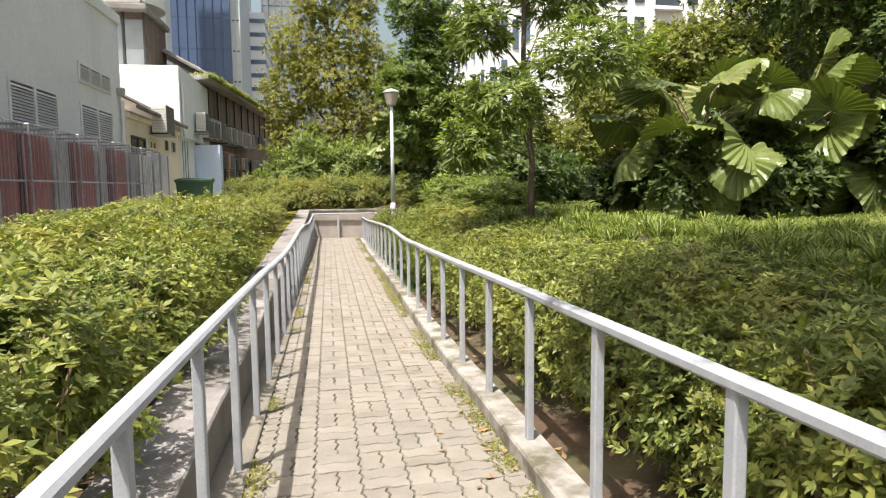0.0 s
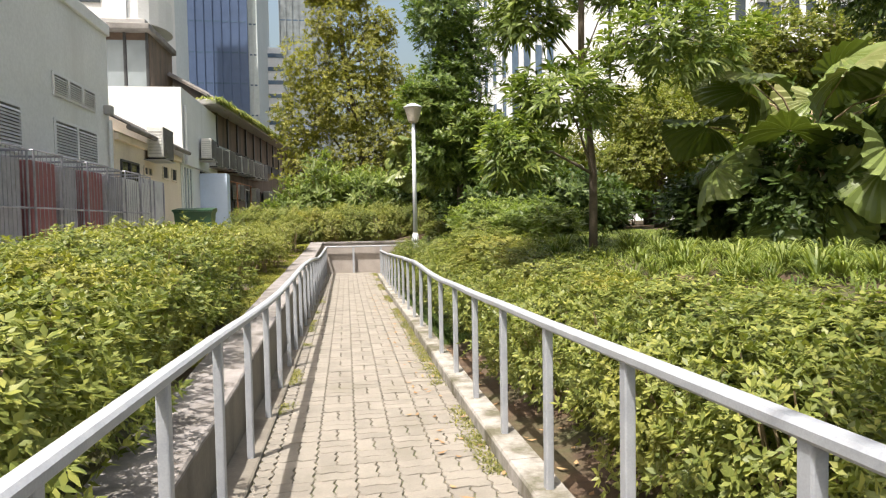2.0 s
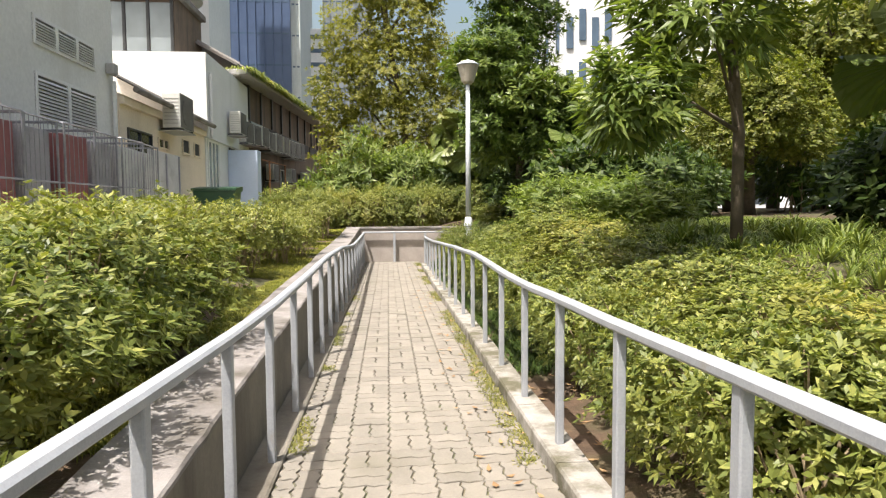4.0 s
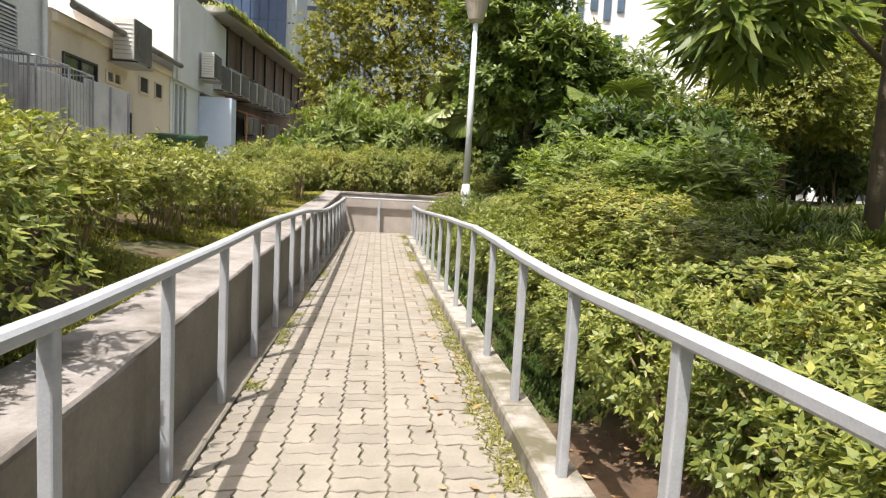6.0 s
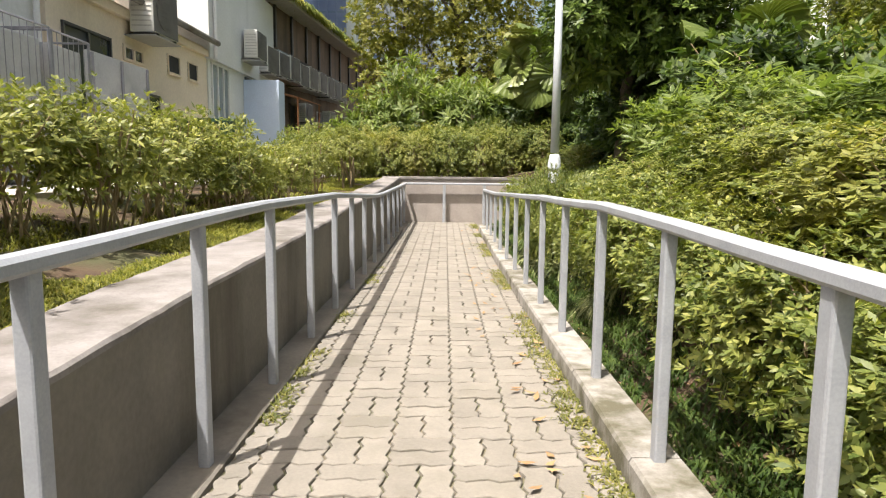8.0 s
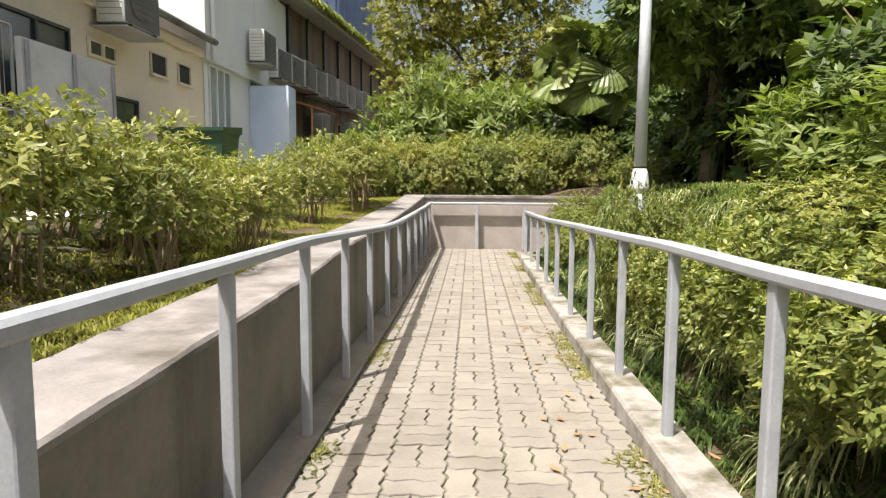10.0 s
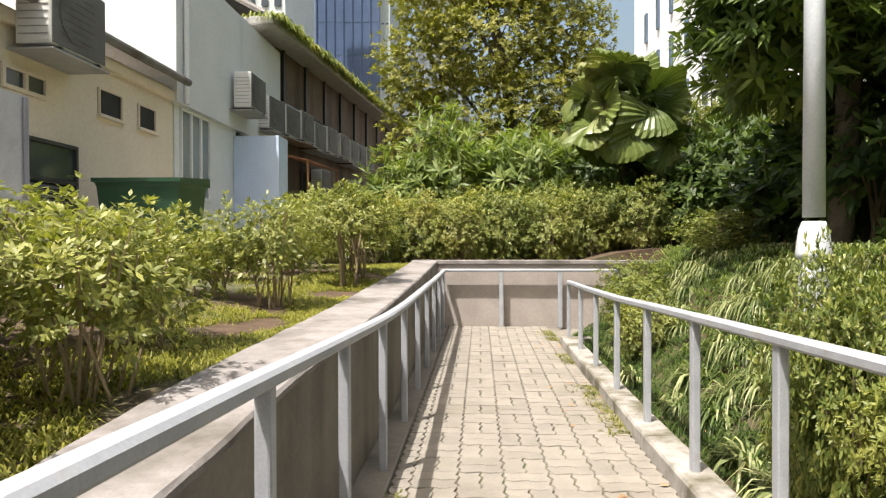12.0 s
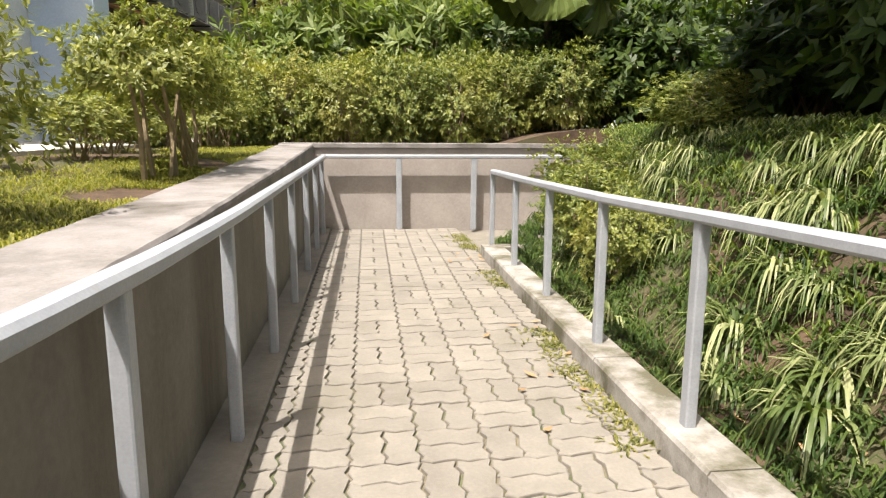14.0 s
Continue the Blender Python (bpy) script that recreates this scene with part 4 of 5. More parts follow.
    for i in range(11000):
        x, y = -1.25 - abs(rng.gauss(0, 1)) * (0.6 if i % 2 else 0.36), rng.uniform(8, 14.5 if i % 3 == 0 else 24.5)
        if x > -3.0 and noise.noise((x * 1.5, y * 1.1, 3)) > -0.16:
            pts.append((x, y, land_z(x, y)))
    joined_tufts("grass", "thin sunlit grass on the planting bed", pts, 0.12, 0.006, L_GRASS, 6, 10, 0.6, 0.8)
    pts = []
    for i in range(9000):
        x, y = rng.uniform(1.5, 8), rng.uniform(1, 24)
        pts.append((x, y, land_z(x, y)))
    joined_tufts("lawn", "rough green ground cover on the bank", pts, 0.26, 0.013, L_TUFT, 7, 10, 0.6, 0.9)
    pts = []
    for i in range(5600):
        x, y = 1.03 + abs(rng.gauss(0, 1.1)), rng.uniform(11.5, 23.4)
        if x < 4:
            pts.append((x, y, land_z(x, y)))
    # Dark leaf colour paints the shaded gaps between the strap-leaved plants.
    joined_tufts("ground_cover", "dense strap-leaved ground cover on the bank, darkened as shaded gaps", pts, 0.22, 0.012, L_DEEP, 8, 10, 0.75, 0.8)
    # fallen leaves
    V, F = [], []
    r2 = np.random.default_rng(9)
    n = 420
    xs = np.where(r2.random(n) < 0.6, r2.uniform(0.98, 1.6, n), r2.uniform(0.35, 0.78, n))
    ysv = r2.uniform(1, 23, n)
    P = np.array([(x, y, (land_z(x, y) if x > 0.95 else floor_z(y)) + 0.012) for x, y in zip(xs, ysv)])
    a = r2.uniform(0, 6.28, n)
    D = np.stack([np.cos(a), np.sin(a), r2.uniform(0, 0.25, n)], 1)
    leaf_arrays(P, D, unit(np.cross(D, [0, 0, 1.0])), r2.uniform(0.04, 0.09, n), 0.03, 0.0, V, F)
    tagged(new("fallen_leaves", mesh_from("fallen_leaves", V, F, M_DRY)), "dry brown fallen leaves along the kerb", "leaves", kind="stuff")


# ---------------- buildings along the alley ----------------
ALLEY_Z = 0.955


def louvre(parent, y0, y1, z0, z1, x, slats, leaves=2):
    """A louvred window let into a wall that faces +x."""
    # The dark backing box stands in for shade between the slats.
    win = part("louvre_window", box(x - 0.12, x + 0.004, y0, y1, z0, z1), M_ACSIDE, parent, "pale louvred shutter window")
    w = (y1 - y0) / leaves
    for k in range(leaves):
        a, b = y0 + k * w, y0 + (k + 1) * w
        bm = bmesh.new()
        for q in (box(x, x + 0.03, a, a + 0.05, z0, z1), box(x, x + 0.03, b - 0.05, b, z0, z1), box(x, x + 0.03, a + 0.05, b - 0.05, z0, z0 + 0.05), box(x, x + 0.03, a + 0.05, b - 0.05, z1 - 0.05, z1)):
            tmp = bpy.data.meshes.new("t")
            q.to_mesh(tmp)
            q.free()
            bm.from_mesh(tmp)
            bpy.data.meshes.remove(tmp)
        part("frame", bm, M_LOUVRE, win)
        bm = box(0, 0.085, a + 0.05, b - 0.05, -0.006, 0.006)
        me = bpy.data.meshes.new("slat")
        bm.to_mesh(me)
        bm.free()
        me.materials.append(M_LOUVRE)
        for s in range(slats):
            z = z0 + 0.07 + (z1 - z0 - 0.14) * (s + 0.5) / slats
            shared("slat", me, win, pose(x - 0.015, 0, z + 0.02, 0, 42, 0))


def wall_window(parent, x, y0, y1, z0, z1, pane_mat, frame_mat, panes=1, depth=0.1, label="", t=0.045):
    """A framed window facing +x."""
    win = part("window", box(x - depth, x + 0.003, y0, y1, z0, z1), pane_mat, parent, label)
    for a, b, c, d in ((y0, y0 + t, z0, z1), (y1 - t, y1, z0, z1), (y0 + t, y1 - t, z0, z0 + t), (y0 + t, y1 - t, z1 - t, z1)):
        part("frame", box(x + 0.002, x + 0.035, a, b, c, d, 0.004), frame_mat, win)
    for k in range(1, panes):
        y = y0 + (y1 - y0) * k / panes
        part("mullion", box(x + 0.002, x + 0.035, y - 0.025, y + 0.025, z0 + t, z1 - t), frame_mat, win)
    return win


def ac_unit(x, y, z, s=1.0, rz=0.0, label="cream outdoor air-conditioning unit on a wall bracket"):
    """An outdoor unit whose fan side faces +x, hung with its back at x."""
    ob = thing("air_conditioner", label, "air conditioner", "air conditioners on the facades", at=(x, y, z), rz=rz)
    w, h, d = 0.85 * s, 0.68 * s, 0.34 * s
    body = part("casing", box(0.08, 0.08 + d, -w / 2, w / 2, 0, h, 0.015), M_AC, ob)
    xf = 0.08 + d
    part("side_panel", box(0.10, 0.06 + d, -w / 2 - 0.006, -w / 2 + 0.002, 0.03, h - 0.03), M_AC, body)
    # Front panel darker than the casing: grille plus shade, both in the colour.
    part("coil_panel", box(xf - 0.002, xf + 0.008, -w / 2 + 0.012, w / 2 - 0.012, 0.015, h - 0.015, 0.003), M_ACSIDE, body, "grille side, darkened as the shaded face")
    part("fan_ring", loft([[(xf + dx, p[0] * r - 0.06 * s, h / 2 + p[1] * r) for p in [(math.cos(6.283 * k / 20), math.sin(6.283 * k / 20)) for k in range(20)]] for dx, r in ((0.006, 0.26 * s), (0.02, 0.26 * s), (0.022, 0.23 * s))]), M_ACSIDE, body, "dark round fan grille")
    for k in range(7):
        part("grille_bar", box(xf + 0.022, xf + 0.028, -0.32 * s, 0.2 * s, h * (0.2 + 0.1 * k) - 0.005, h * (0.2 + 0.1 * k) + 0.005), M_ACSIDE, body)
    for k in range(8):
        part("fin", box(0.12, 0.05 + d, -w / 2 - 0.014, -w / 2 - 0.005, h * (0.12 + 0.1 * k), h * (0.12 + 0.1 * k) + 0.012), M_ACGREY, body)
    for yy in (-0.3 * s, 0.3 * s):
        part("bracket", box(0.0, 0.1 + d, yy - 0.02, yy + 0.02, -0.045, -0.003), M_BLACK, ob, "dark steel bracket")
    part("tray", box(0.0, 0.12 + d, -w / 2 - 0.03, w / 2 + 0.03, -0.065, -0.046), M_ACGREY, ob)
    return ob


def corrugated(x0, z0, x1, z1, y0, y1, pitch=0.09, amp=0.018):
    """A corrugated sheet falling from (x1, z1) to the eave at (x0, z0)."""
    bm = bmesh.new()
    n = int((y1 - y0) / pitch * 4)
    a = [[], []]
    for i in range(n + 1):
        y = y0 + (y1 - y0) * i / n
        w = amp * math.sin(2 * math.pi * (y - y0) / pitch)
        a[0].append(bm.verts.new((x0, y, z0 + w)))
        a[1].append(bm.verts.new((x1, y, z1 + w)))
    for i in range(n):
        bm.faces.new((a[0][i], a[0][i + 1], a[1][i + 1], a[1][i]))
    bmesh.ops.solidify(bm, geom=bm.faces[:], thickness=0.012)
    return bm


def build_shophouses():
    # grey building with louvred windows
    b1 = thing("building", "grey rendered building with white louvred windows", "building", "buildings along the alley")
    X = -5.2
    part("wall", box(-13, X, 2.0, 19.2, 0.6, 5.75), M_GREY, b1)
    part("parapet", box(-13.1, X + 0.06, 1.9, 19.26, 5.75, 6.0, 0.02), M_WHITEGREY, b1, "pale parapet capping")
    louvre(b1, 16.4, 18.4, 3.95, 4.38, X, 7, 3)
    louvre(b1, 16.4, 18.4, 2.77, 3.55, X, 12, 2)
    louvre(b1, 13.3, 15.2, 2.77, 3.55, X, 12, 2)
    louvre(b1, 10.3, 12.2, 2.77, 3.55, X, 12, 2)
    part("floodlight", box(X + 0.002, X + 0.16, 18.85, 19.05, 4.0, 4.2, 0.02), M_ACGREY, b1, "small grey wall light")
    part("sill", box(X + 0.001, X + 0.07, 16.3, 18.5, 2.70, 2.765), M_GREY, b1)
    part("drainpipe", tube([(X + 0.07, 19.05, 0.95), (X + 0.07, 19.05, 3.9)], 0.04, 10), M_WHITEGREY, b1)

    # low beige annexe with a corrugated roof
    b2 = thing("building", "low beige rendered annexe with a corrugated roof", "building", "buildings along the alley")
    X2 = -5.12
    part("wall", box(-9, X2, 19.22, 25.0, 0.6, 3.72), M_BEIGE, b2)
    part("cornice", box(X2 - 0.02, X2 + 0.09, 19.24, 25.0, 3.52, 3.66, 0.015), M_BEIGE, b2)
    part("roof", corrugated(-4.85, 3.86, -7.4, 5.2, 19.3, 24.88), M_ROOF, b2, "dark corrugated roof sheet")
    part("gutter", tube([(-4.83, 19.3, 3.80), (-4.83, 24.95, 3.80)], 0.06, 10), M_ROOF, b2, "dark eaves gutter")
    wall_window(b2, X2, 19.55, 20.85, 2.0, 3.12, M_GLASS, M_BLACK, 2, label="dark window with a black frame")
    low = wall_window(b2, X2, 21.55, 22.5, 1.5, 2.42, M_GLASS, M_BLACK, 1, label="dark window over a louvred lower half")
    part("transom", box(X2 + 0.004, X2 + 0.036, 21.6, 22.45, 1.94, 1.99), M_BLACK, low)
    for k in range(7):
        part("slat", loft([[(X2 + 0.006, y, 1.57 + 0.052 * k), (X2 + 0.035, y, 1.56 + 0.052 * k), (X2 + 0.012, y, 1.60 + 0.052 * k)] for y in (21.6, 22.45)]), M_ACSIDE, low)
    wall_window(b2, X2, 21.25, 21.95, 2.86, 3.12, M_GLASS, M_BEIGE, 2, label="small dark louvre window")
    for a, b in ((22.95, 23.5), (23.92, 24.42)):
        # Flush dark pane; the shade of a recess is only in its colour.
        wall_window(b2, X2, a, b, 2.91, 3.26, M_DARK, M_BEIGE, 1, 0.16, "small square vent pane, dark as a shaded recess", 0.02)
        part("sill", box(X2, X2 + 0.06, a - 0.02, b + 0.02, 2.88, 2.912), M_BEIGE, b2)

    # white and grey block with a cantilevered upper storey
    b3 = thing("building", "plain white and pale grey rendered block", "building", "buildings along the alley")
    part("wall", box(-9, -5.1, 25.02, 30.2, 0.6, 3.5), M_WHITE, b3)
    part("upper_wall", box(-10, -5.0, 24.9, 30.25, 3.5, 5.82), M_WHITEGREY, b3, "pale grey upper storey")
    # Thin white skin puts sunlight on the end face by colour.
    part("sunlit_end_skin", box(-10, -5.005, 24.89, 24.9, 3.9, 5.815), M_WHITE, b3, "end face whitened to carry its sunlight")
    part("drainpipe", tube([(-4.95, 25.15, 3.5), (-4.95, 25.15, 5.3)], 0.045, 10), M_WHITEGREY, b3)
    wall_window(b3, -5.1, 25.2, 26.35, 2.0, 3.47, M_GLASSP, M_WHITE, 3, label="tall white-framed window with pale curtains")
    wall_window(b3, -5.1, 27.65, 29.9, 3.0, 3.47, M_GLASS, M_BLACK, 3, label="dark strip window")
    # glazed loft behind, with a white storey above
    b4 = thing("building", "brown loft storey with tall windows under a white upper floor", "building", "buildings along the alley")
    part("wall", box(-14, -6.45, 27.0, 29.9, 3.0, 8.0), M_BROWN, b4)
    for k in range(3):
        part("pane", box(-8.55 + k * 0.7, -7.93 + k * 0.7, 26.95, 27.0, 6.0, 7.75), M_GLASSP, b4, "tall window pane")
    for k in range(4):
        part("mullion", box(-8.65 + k * 0.7, -8.57 + k * 0.7, 26.92, 27.0, 5.85, 8.0), M_BLACK, b4)
    part("roof", box(-14.3, -6.3, 26.5, 30.0, 8.0, 8.2, 0.03), M_ROOF, b4)
    part("upper_wall", box(-17, -7.75, 29.0, 36, 8.2, 16), M_WHITE, b4, "white upper floor")
    for k, z in enumerate((9.6, 12.6)):
        part("window", box(-10.2, -8.6, 28.94, 29.0, z, z + 1.3), M_GLASS, b4, "dark upper window")
    part("balcony", loft([[(-7.75 + 1.15 * math.sin(a), 30.6 - 1.5 * math.cos(a), z) for a in [math.pi * k / 10 for k in range(11)]] for z in (9.0, 10.1)]), M_WHITEGREY, b4, "curved grey balcony front")
    part("soffit", box(-12, -7.0, 28.6, 30.2, 8.75, 8.95, 0.02), M_ACGREY, b4)

    # long old house with a planted eave, turned a little towards the path
    ang = -5.2
    b5 = thing("building", "long old house with brown upper boarding and a planted eave", "building", "buildings along the alley", at=(-5.05, 30.25, 0), rz=ang)
    part("wall", box(-9, 0, 0.02, 26, 0.6, 4.3), M_BROWN, b5)
    part("upper_boarding", box(-9, -0.05, 0.02, 26, 4.3, 6.3), M_BROWN, b5)
    for k in range(17):
        part("post", box(-0.05, 0.02, 0.3 + 1.55 * k, 0.42 + 1.55 * k, 4.75, 6.1, 0.01), M_BLACK, b5)
    for k in range(12):
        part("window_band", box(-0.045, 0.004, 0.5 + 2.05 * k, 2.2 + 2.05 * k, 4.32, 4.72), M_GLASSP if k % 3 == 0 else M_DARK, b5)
    for k in range(8):
        wall_window(b5, 0.004, 1.4 + 3.1 * k, 2.6 + 3.1 * k, 1.3, 3.2, M_GLASS if k % 2 else M_DARK, M_WHITE if k % 3 == 1 else M_BROWN, 2, label="dark ground-floor window")
    part("gutter", box(-0.25, 0.55, -1.6, 26, 5.98, 6.16, 0.03), M_ACGREY, b5, "grey planted gutter")
    roof = part("roof", loft([[(0.10, y, 6.42), (0.10, y, 6.34), (-5, y, 9.1), (-5, y, 9.2)] for y in (-1.2, 26)]), M_ROOF, b5, "dark tiled roof slope")
    for k in range(27):
        part("roof_rib", loft([[(0.12, -1.0 + k - 0.05, 6.43), (0.12, -1.0 + k + 0.05, 6.43), (0.12, -1.0 + k, 6.50)], [(-4.9, -1.0 + k - 0.05, 9.16), (-4.9, -1.0 + k + 0.05, 9.16), (-4.9, -1.0 + k, 9.23)]]), M_ROOF, roof)
    M5 = pose(-5.05, 30.25, 0, 0, 0, ang)

    def at5(x, y, z):
        return tuple(M5 @ Vector((x, y, z)))
    rng = random.Random(3)
    # creeping plants in the gutter
    pts = []
    for i in range(2600):
        pts.append(at5(rng.uniform(-0.2, 0.66), rng.uniform(-1.5, 25), 6.14 - 0.0))
    joined_tufts("gutter_plants", "yellow-green creepers growing along the eave", pts, 0.55, 0.05, L_HEDGE, 15, 9, 0.8, 0.7)
    # units on the facades
    ac_unit(-5.12, 21.85, 3.33, 1.15)
    ac_unit(-5.0, 27.5, 3.86, 1.0, label="cream outdoor air-conditioning unit on the pale grey wall")
    for k in range(9):
        ac_unit(*at5(0.0, -1.1 + 0.98 * k + (0.25 if k > 4 else 0), 3.75 + 0.03 * (k % 3)), s=1.05 - 0.04 * (k % 2), rz=ang, label="cream outdoor air-conditioning unit in a row on brackets")
    for k in range(4):
        ac_unit(*at5(0.0, 2.4 + 3.0 * k, 2.65), s=0.9, rz=ang, label="lower air-conditioning unit under the row")
    # pale panel screen and rusty canopy
    sc = thing("screen_panel", "pale blue-white sheet screen standing against the block", "screen")
    part("sheet", box(-5.09, -4.18, 27.5, 27.54, ALLEY_Z, 3.38, 0.004), M_PANEL, sc)
    part("side_sheet", box(-4.22, -4.18, 27.545, 28.1, ALLEY_Z, 3.38, 0.004), M_PANEL, sc)
    cn = thing("canopy", "rusty orange sheet canopy over a doorway", "canopy", at=at5(0, 0.2, 0), rz=ang)
    part("sheet", loft([[(0.0, y, 3.40), (0.0, y, 3.43), (0.95, y, 3.18), (0.95, y, 3.15)] for y in (-0.7, 1.6)]), M_RUST, cn)
    for y in (-0.65, 1.55):
        part("post", tube([(0.9, y, ALLEY_Z), (0.9, y, 3.17)], 0.03, 8), M_RUST, cn)


def wheelie_bin(x, y, rz, s=1.0):
    ob = new("wheelie_bin")
    ob.matrix_basis = pose(x, y, ALLEY_Z, 0, 0, rz) @ Matrix.Scale(s, 4)
    tagged(ob, "dark green plastic wheeled bin with a closed lid", "bin", "bins in the alley")
    part("body", loft([[(-w, -d, z), (w, -d, z), (w, d, z), (-w, d, z)] for z, w, d in ((0.12, 0.42, 0.34), (0.95, 0.48, 0.42), (1.0, 0.5, 0.44))]), M_BIN, ob)
    part("lid", loft([[(-0.52, -0.47, z0), (0.52, -0.47, z0), (0.52, 0.47, z1), (-0.52, 0.47, z1)] for z0, z1 in ((1.003, 1.003), (1.05, 1.12))]), M_BIN, ob, "overlapping green lid")
    part("handle", tube([(-0.42, 0.5, 1.0), (0.42, 0.5, 1.0)], 0.02, 8), M_BIN, ob)
    for sx in (-0.4, 0.4):
        for sy in (-0.22, 0.22):
            part("wheel", loft([[(sx + dx, sy + 0.075 * math.cos(6.283 * k / 12), 0.08 + 0.075 * math.sin(6.283 * k / 12)) for k in range(12)] for dx in (-0.025, 0.025)]), M_BLACK, ob, "black wheel")
    return ob


def roll_cage(x, y, rz, infill):
    """A tall wire trolley with sheets or crates behind its bars."""
    label = {"red": "wire roll cage with dusty red panels", "grey": "wire roll cage with grey panels", "pale": "wire roll cage with pale canvas sides"}[infill]
    ob = thing("roll_cage", label, "roll cage", "roll cages along the grey building", at=(x, y, ALLEY_Z), rz=rz)
    w, d, h = 0.40, 0.36, 1.66
    for sx in (-d, d):
        for sy in (-w, w):
            part("upright", tube([(sx, sy, 0.15), (sx, sy, h)], 0.016, 6), M_CAGE, ob)
            part("wheel", loft([[(sx + 0.06 * math.cos(6.283 * k / 10), sy + dy, 0.062 + 0.06 * math.sin(6.283 * k / 10)) for k in range(10)] for dy in (-0.02, 0.02)]), M_BLACK, ob)
    for z in (0.18, 0.9, h):
        part("hoop", tube([(d, -w, z), (d, w, z), (-d, w, z), (-d, -w, z), (d, -w, z)], 0.013, 5), M_CAGE, ob)
    bm = tube([(0, 0, 0.18), (0, 0, h)], 0.0045, 4)
    me = bpy.data.meshes.new("wire")
    bm.to_mesh(me)
    bm.free()
    me.materials.append(M_CAGE)
    for k in range(1, 7):
        shared("wire", me, ob, pose(d, -w + 2 * w * k / 7, 0))
    for k in range(1, 5):
        shared("wire", me, ob, pose(-d + 2 * d * k / 5, -w, 0))
    mat = {"red": M_REDPAN, "grey": M_GREYPAN, "pale": M_PALEPAN}[infill]
    part("panel", box(-d + 0.05, d - 0.07, -w + 0.05, w - 0.05, 0.22, h - 0.12, 0.02), mat, ob)
    part("base", box(-d, d, -w, w, 0.12, 0.17, 0.01), M_CAGE, ob)


def build_alley_things():
    kinds = ["red", "red", "grey", "red", "grey", "red", "grey", "pale", "pale"]
    for i, k in enumerate(kinds):
        roll_cage(-4.55 + 0.05 * (i % 2), 10.9 + 0.9 * i, (-1) ** i * 2.0, k)
    wheelie_bin(-4.2, 22.6, 3, 1.0)
    wheelie_bin(-3.6, 31.4, 85, 1.1)
    wheelie_bin(-3.4, 33.0, 85, 1.1)
    ob = thing("hoarding", "plain pale board leaning on the beige wall", "board")
    part("board", box(-4.62, -4.56, 19.15, 20.9, ALLEY_Z, 2.66, 0.006), M_PALEPAN, ob)
    for y in (19.2, 20.0, 20.8):
        part("batten", box(-4.555, -4.53, y, y + 0.05, ALLEY_Z, 2.64, 0.004), M_GREYPAN, ob)


# ---------------- distant buildings ----------------
def tower(name, label, x0, x1, y0, y1, h, wall_mat, pane_mat, storeys, bays, group="distant buildings", style="grid", side_bays=4, z0=0.0):
    ob = thing(name, label, "building", group)
    part("wall", box(x0, x1, y0, y1, z0, h), wall_mat, ob)
    fh = (h - z0) / storeys

    def panes(face, n, lo, hi, fixed):
        bm = box(0, (hi - lo) / n * 0.5, -0.12, 0.12, 0, fh * 0.4)
        me = bpy.data.meshes.new("window")
        bm.to_mesh(me)
        bm.free()
        me.materials.append(pane_mat)
        for s in range(storeys):
            for k in range(n):
                q = lo + (hi - lo) * (k + 0.19) / n
                z = z0 + fh * (s + 0.22)
                if face == "south":
                    shared("window", me, ob, pose(q, fixed, z))
                else:
                    shared("window", me, ob, pose(fixed, q, z, 0, 0, 90))
    if style == "grid":
        panes("south", bays, x0, x1, y0)
        panes("west", side_bays, y0, y1, x0)
    elif style == "bands":
        for s in range(storeys):
            z = z0 + fh * (s + 0.25)
            part("window_band", box(x0 - 0.1, x1 + 0.1, y0 - 0.1, y1, z, z + fh * 0.3), pane_mat, ob)
    elif style == "fins":
        for k in range(bays + 1):
            x = x0 + (x1 - x0) * k / bays
            part("fin", box(x - 0.08, x + 0.08, y0 - 0.15, y0, z0, h), wall_mat, ob)
        for s in range(storeys):
            part("spandrel", box(x0, x1, y0 - 0.03, y0 + 0.1, z0 + fh * s, z0 + fh * s + fh * 0.05), pane_mat, ob)
    return ob


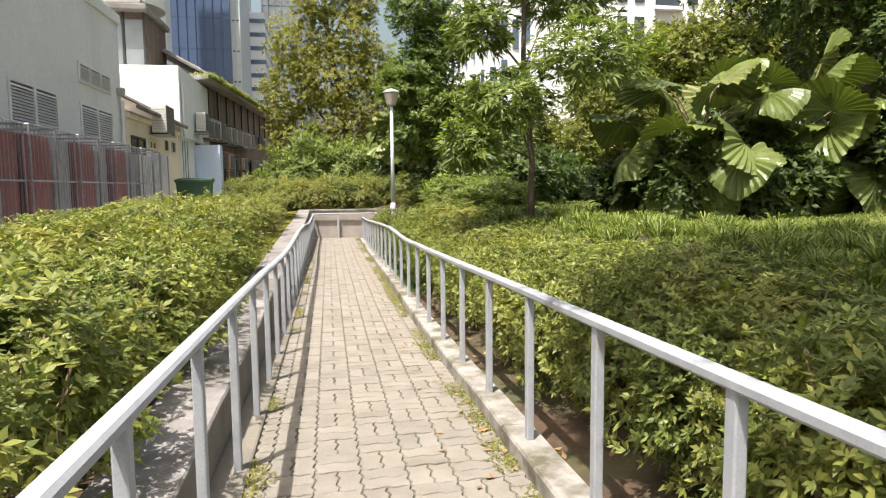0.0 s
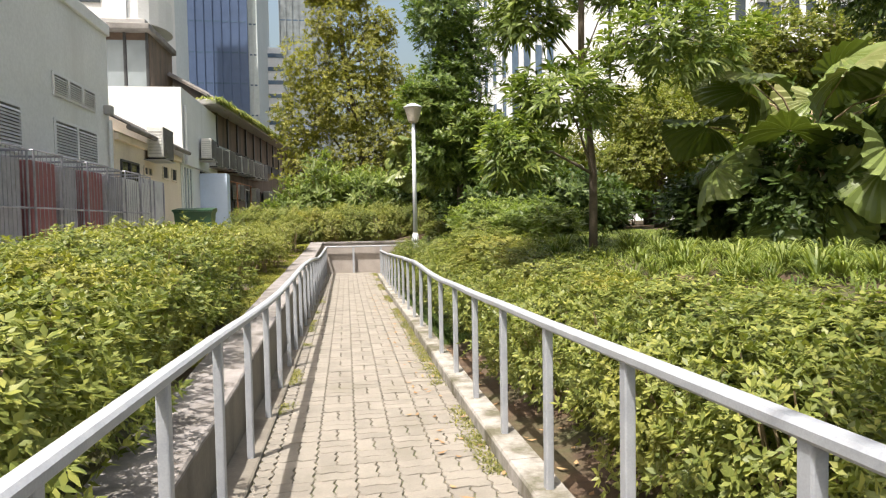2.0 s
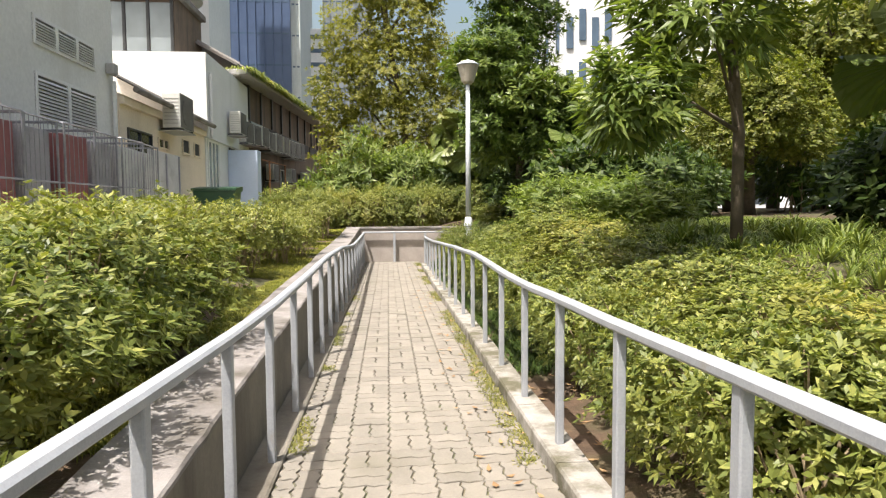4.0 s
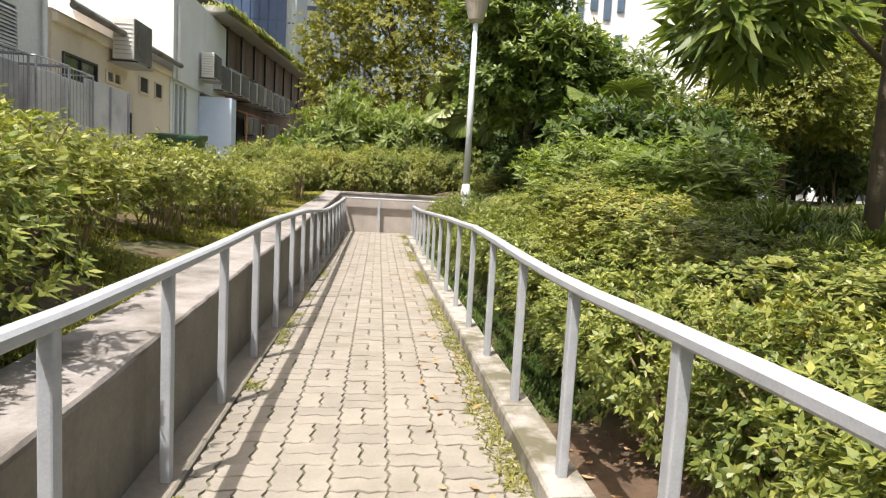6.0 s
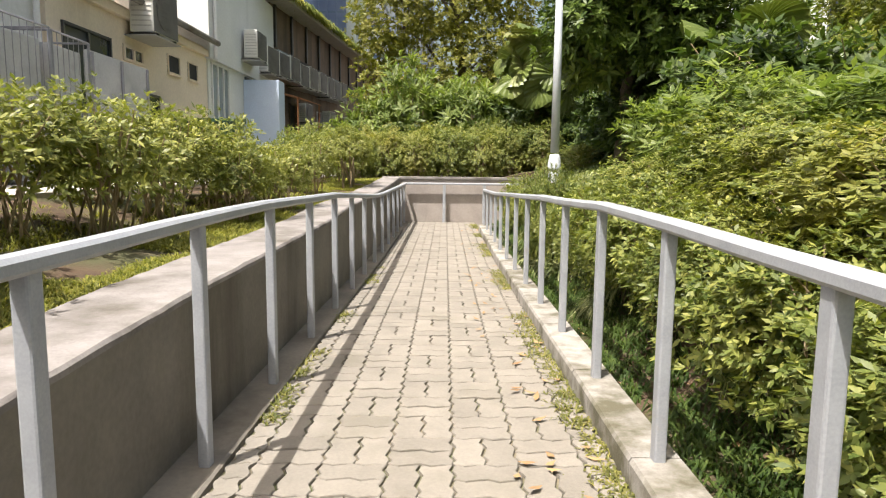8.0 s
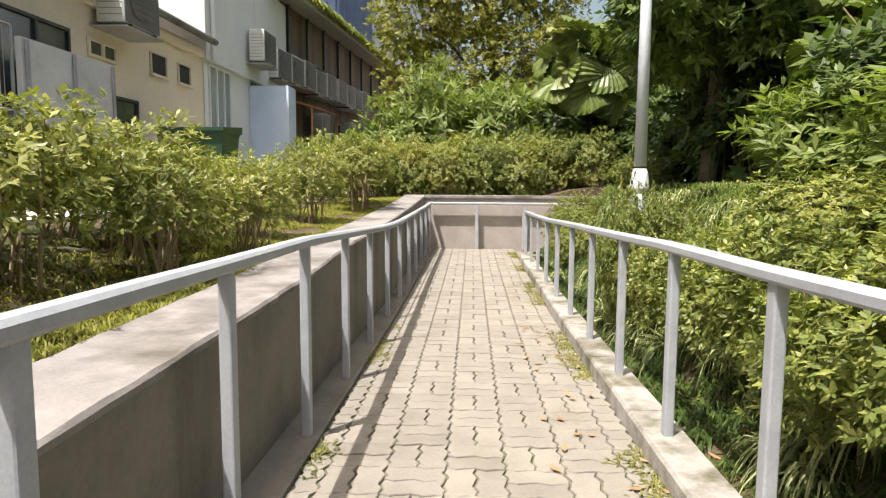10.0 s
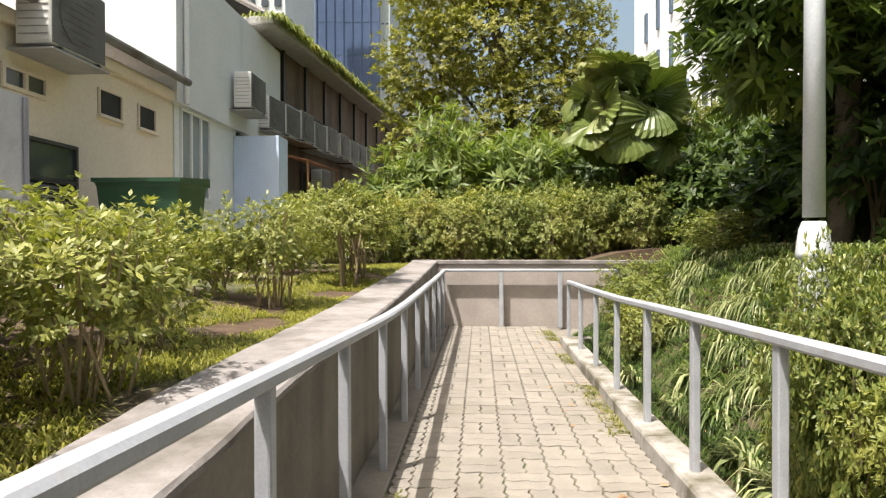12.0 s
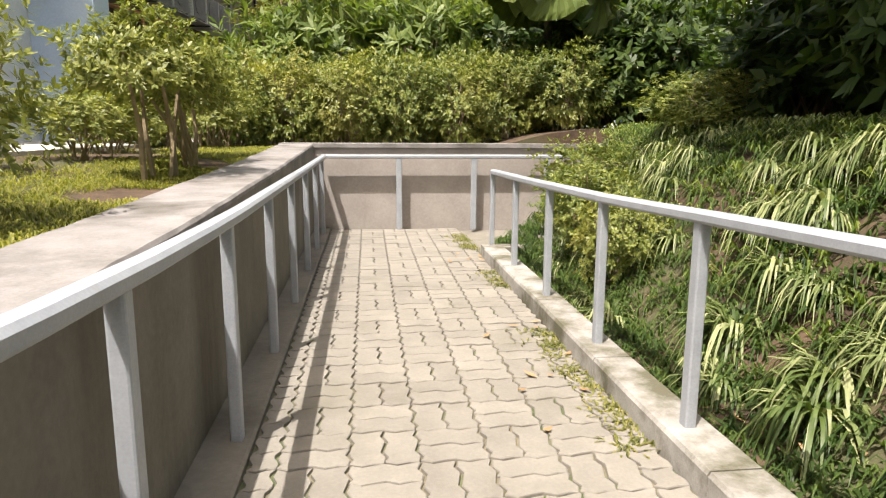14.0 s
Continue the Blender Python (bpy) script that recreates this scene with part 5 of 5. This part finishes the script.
def apartment_block():
    """A white slab: a glazed corner bay, a blank stretch, then tall openings with ledges and a deep dark slot."""
    ob = thing("apartment_block", "white slab block with tall dark windows above the trees", "building", "distant buildings")
    x0, x1, y0, h, fh = 10.8, 46.0, 46.0, 34.0, 3.2
    part("wall", box(x0, x1, y0, 62, 0, h), M_TOWERW, ob)

    def pane(w, ht, mat):
        bm = box(0, w, -0.1, 0.14, 0, ht)
        me = bpy.data.meshes.new("window")
        bm.to_mesh(me)
        bm.free()
        me.materials.append(mat)
        return me
    small, tall, wide = pane(0.42, 1.9, M_GLASSB), pane(0.72, 2.2, M_GLASS), pane(1.9, 2.0, M_GLASS)
    for f in range(10):
        z = 1.6 + fh * f
        for k in range(4):
            shared("window", small, ob, pose(x0 + 0.15 + 0.8 * k, y0, z + 0.5 * (k % 2)))
        for k in range(5):
            shared("window", small, ob, pose(x0, y0 + 1.0 + 2.8 * k, z, 0, 0, 90))
        q = 20.0
        for k in range(5):
            shared("window", tall, ob, pose(q + 0.2, y0, z + 0.2))
            shared("window", tall, ob, pose(q + 1.5, y0, z + 0.2))
            shared("window", wide, ob, pose(q + 3.0, y0, z))
            part("ledge", box(q + 2.8, q + 5.1, y0 - 0.5, y0, z - 0.32, z - 0.08), M_TOWERW, ob)
            q += 5.4
    for q in (17.25, 22.65, 28.05, 33.45, 38.85):
        part("rib", box(q - 0.1, q + 0.25, y0 - 0.35, y0, 0, h), M_TOWERW, ob)
    part("slot", box(17.55, 17.8, y0 - 0.06, y0 + 0.3, 0, h), M_GLASS, ob, "tall narrow dark slot")


def build_distance():
    apartment_block()
    tower("office_tower", "dark blue glazed office tower with vertical fins", -19.8, -12.2, 92, 110, 95, M_TOWER, M_GLASSB, 24, 7, style="fins")
    tower("office_tower", "pale blue edge tower beside the dark tower", -12.15, -11.1, 93, 108, 95, M_TOWER2, M_GLASSB, 24, 2, style="fins")
    tower("office_tower", "pale grey-green tower with small windows", -26.0, -16.9, 70, 80, 60, M_TOWER2, M_GLASS, 20, 8)
    tower("striped_block", "white block with horizontal window bands", -13.1, -8.95, 105, 118, 28, M_TOWERW, M_GLASSB, 14, 1, style="bands")
    tower("office_tower", "slim pale blue glass tower behind the yellow tree", -11.5, -2.2, 130, 140, 95, M_GLASSP, M_GLASSB, 24, 8, style="fins")


build_ground()
build_walls()
build_rails()
build_lamp()
build_shophouses()
build_alley_things()
build_distance()
build_plants()
build_paving()
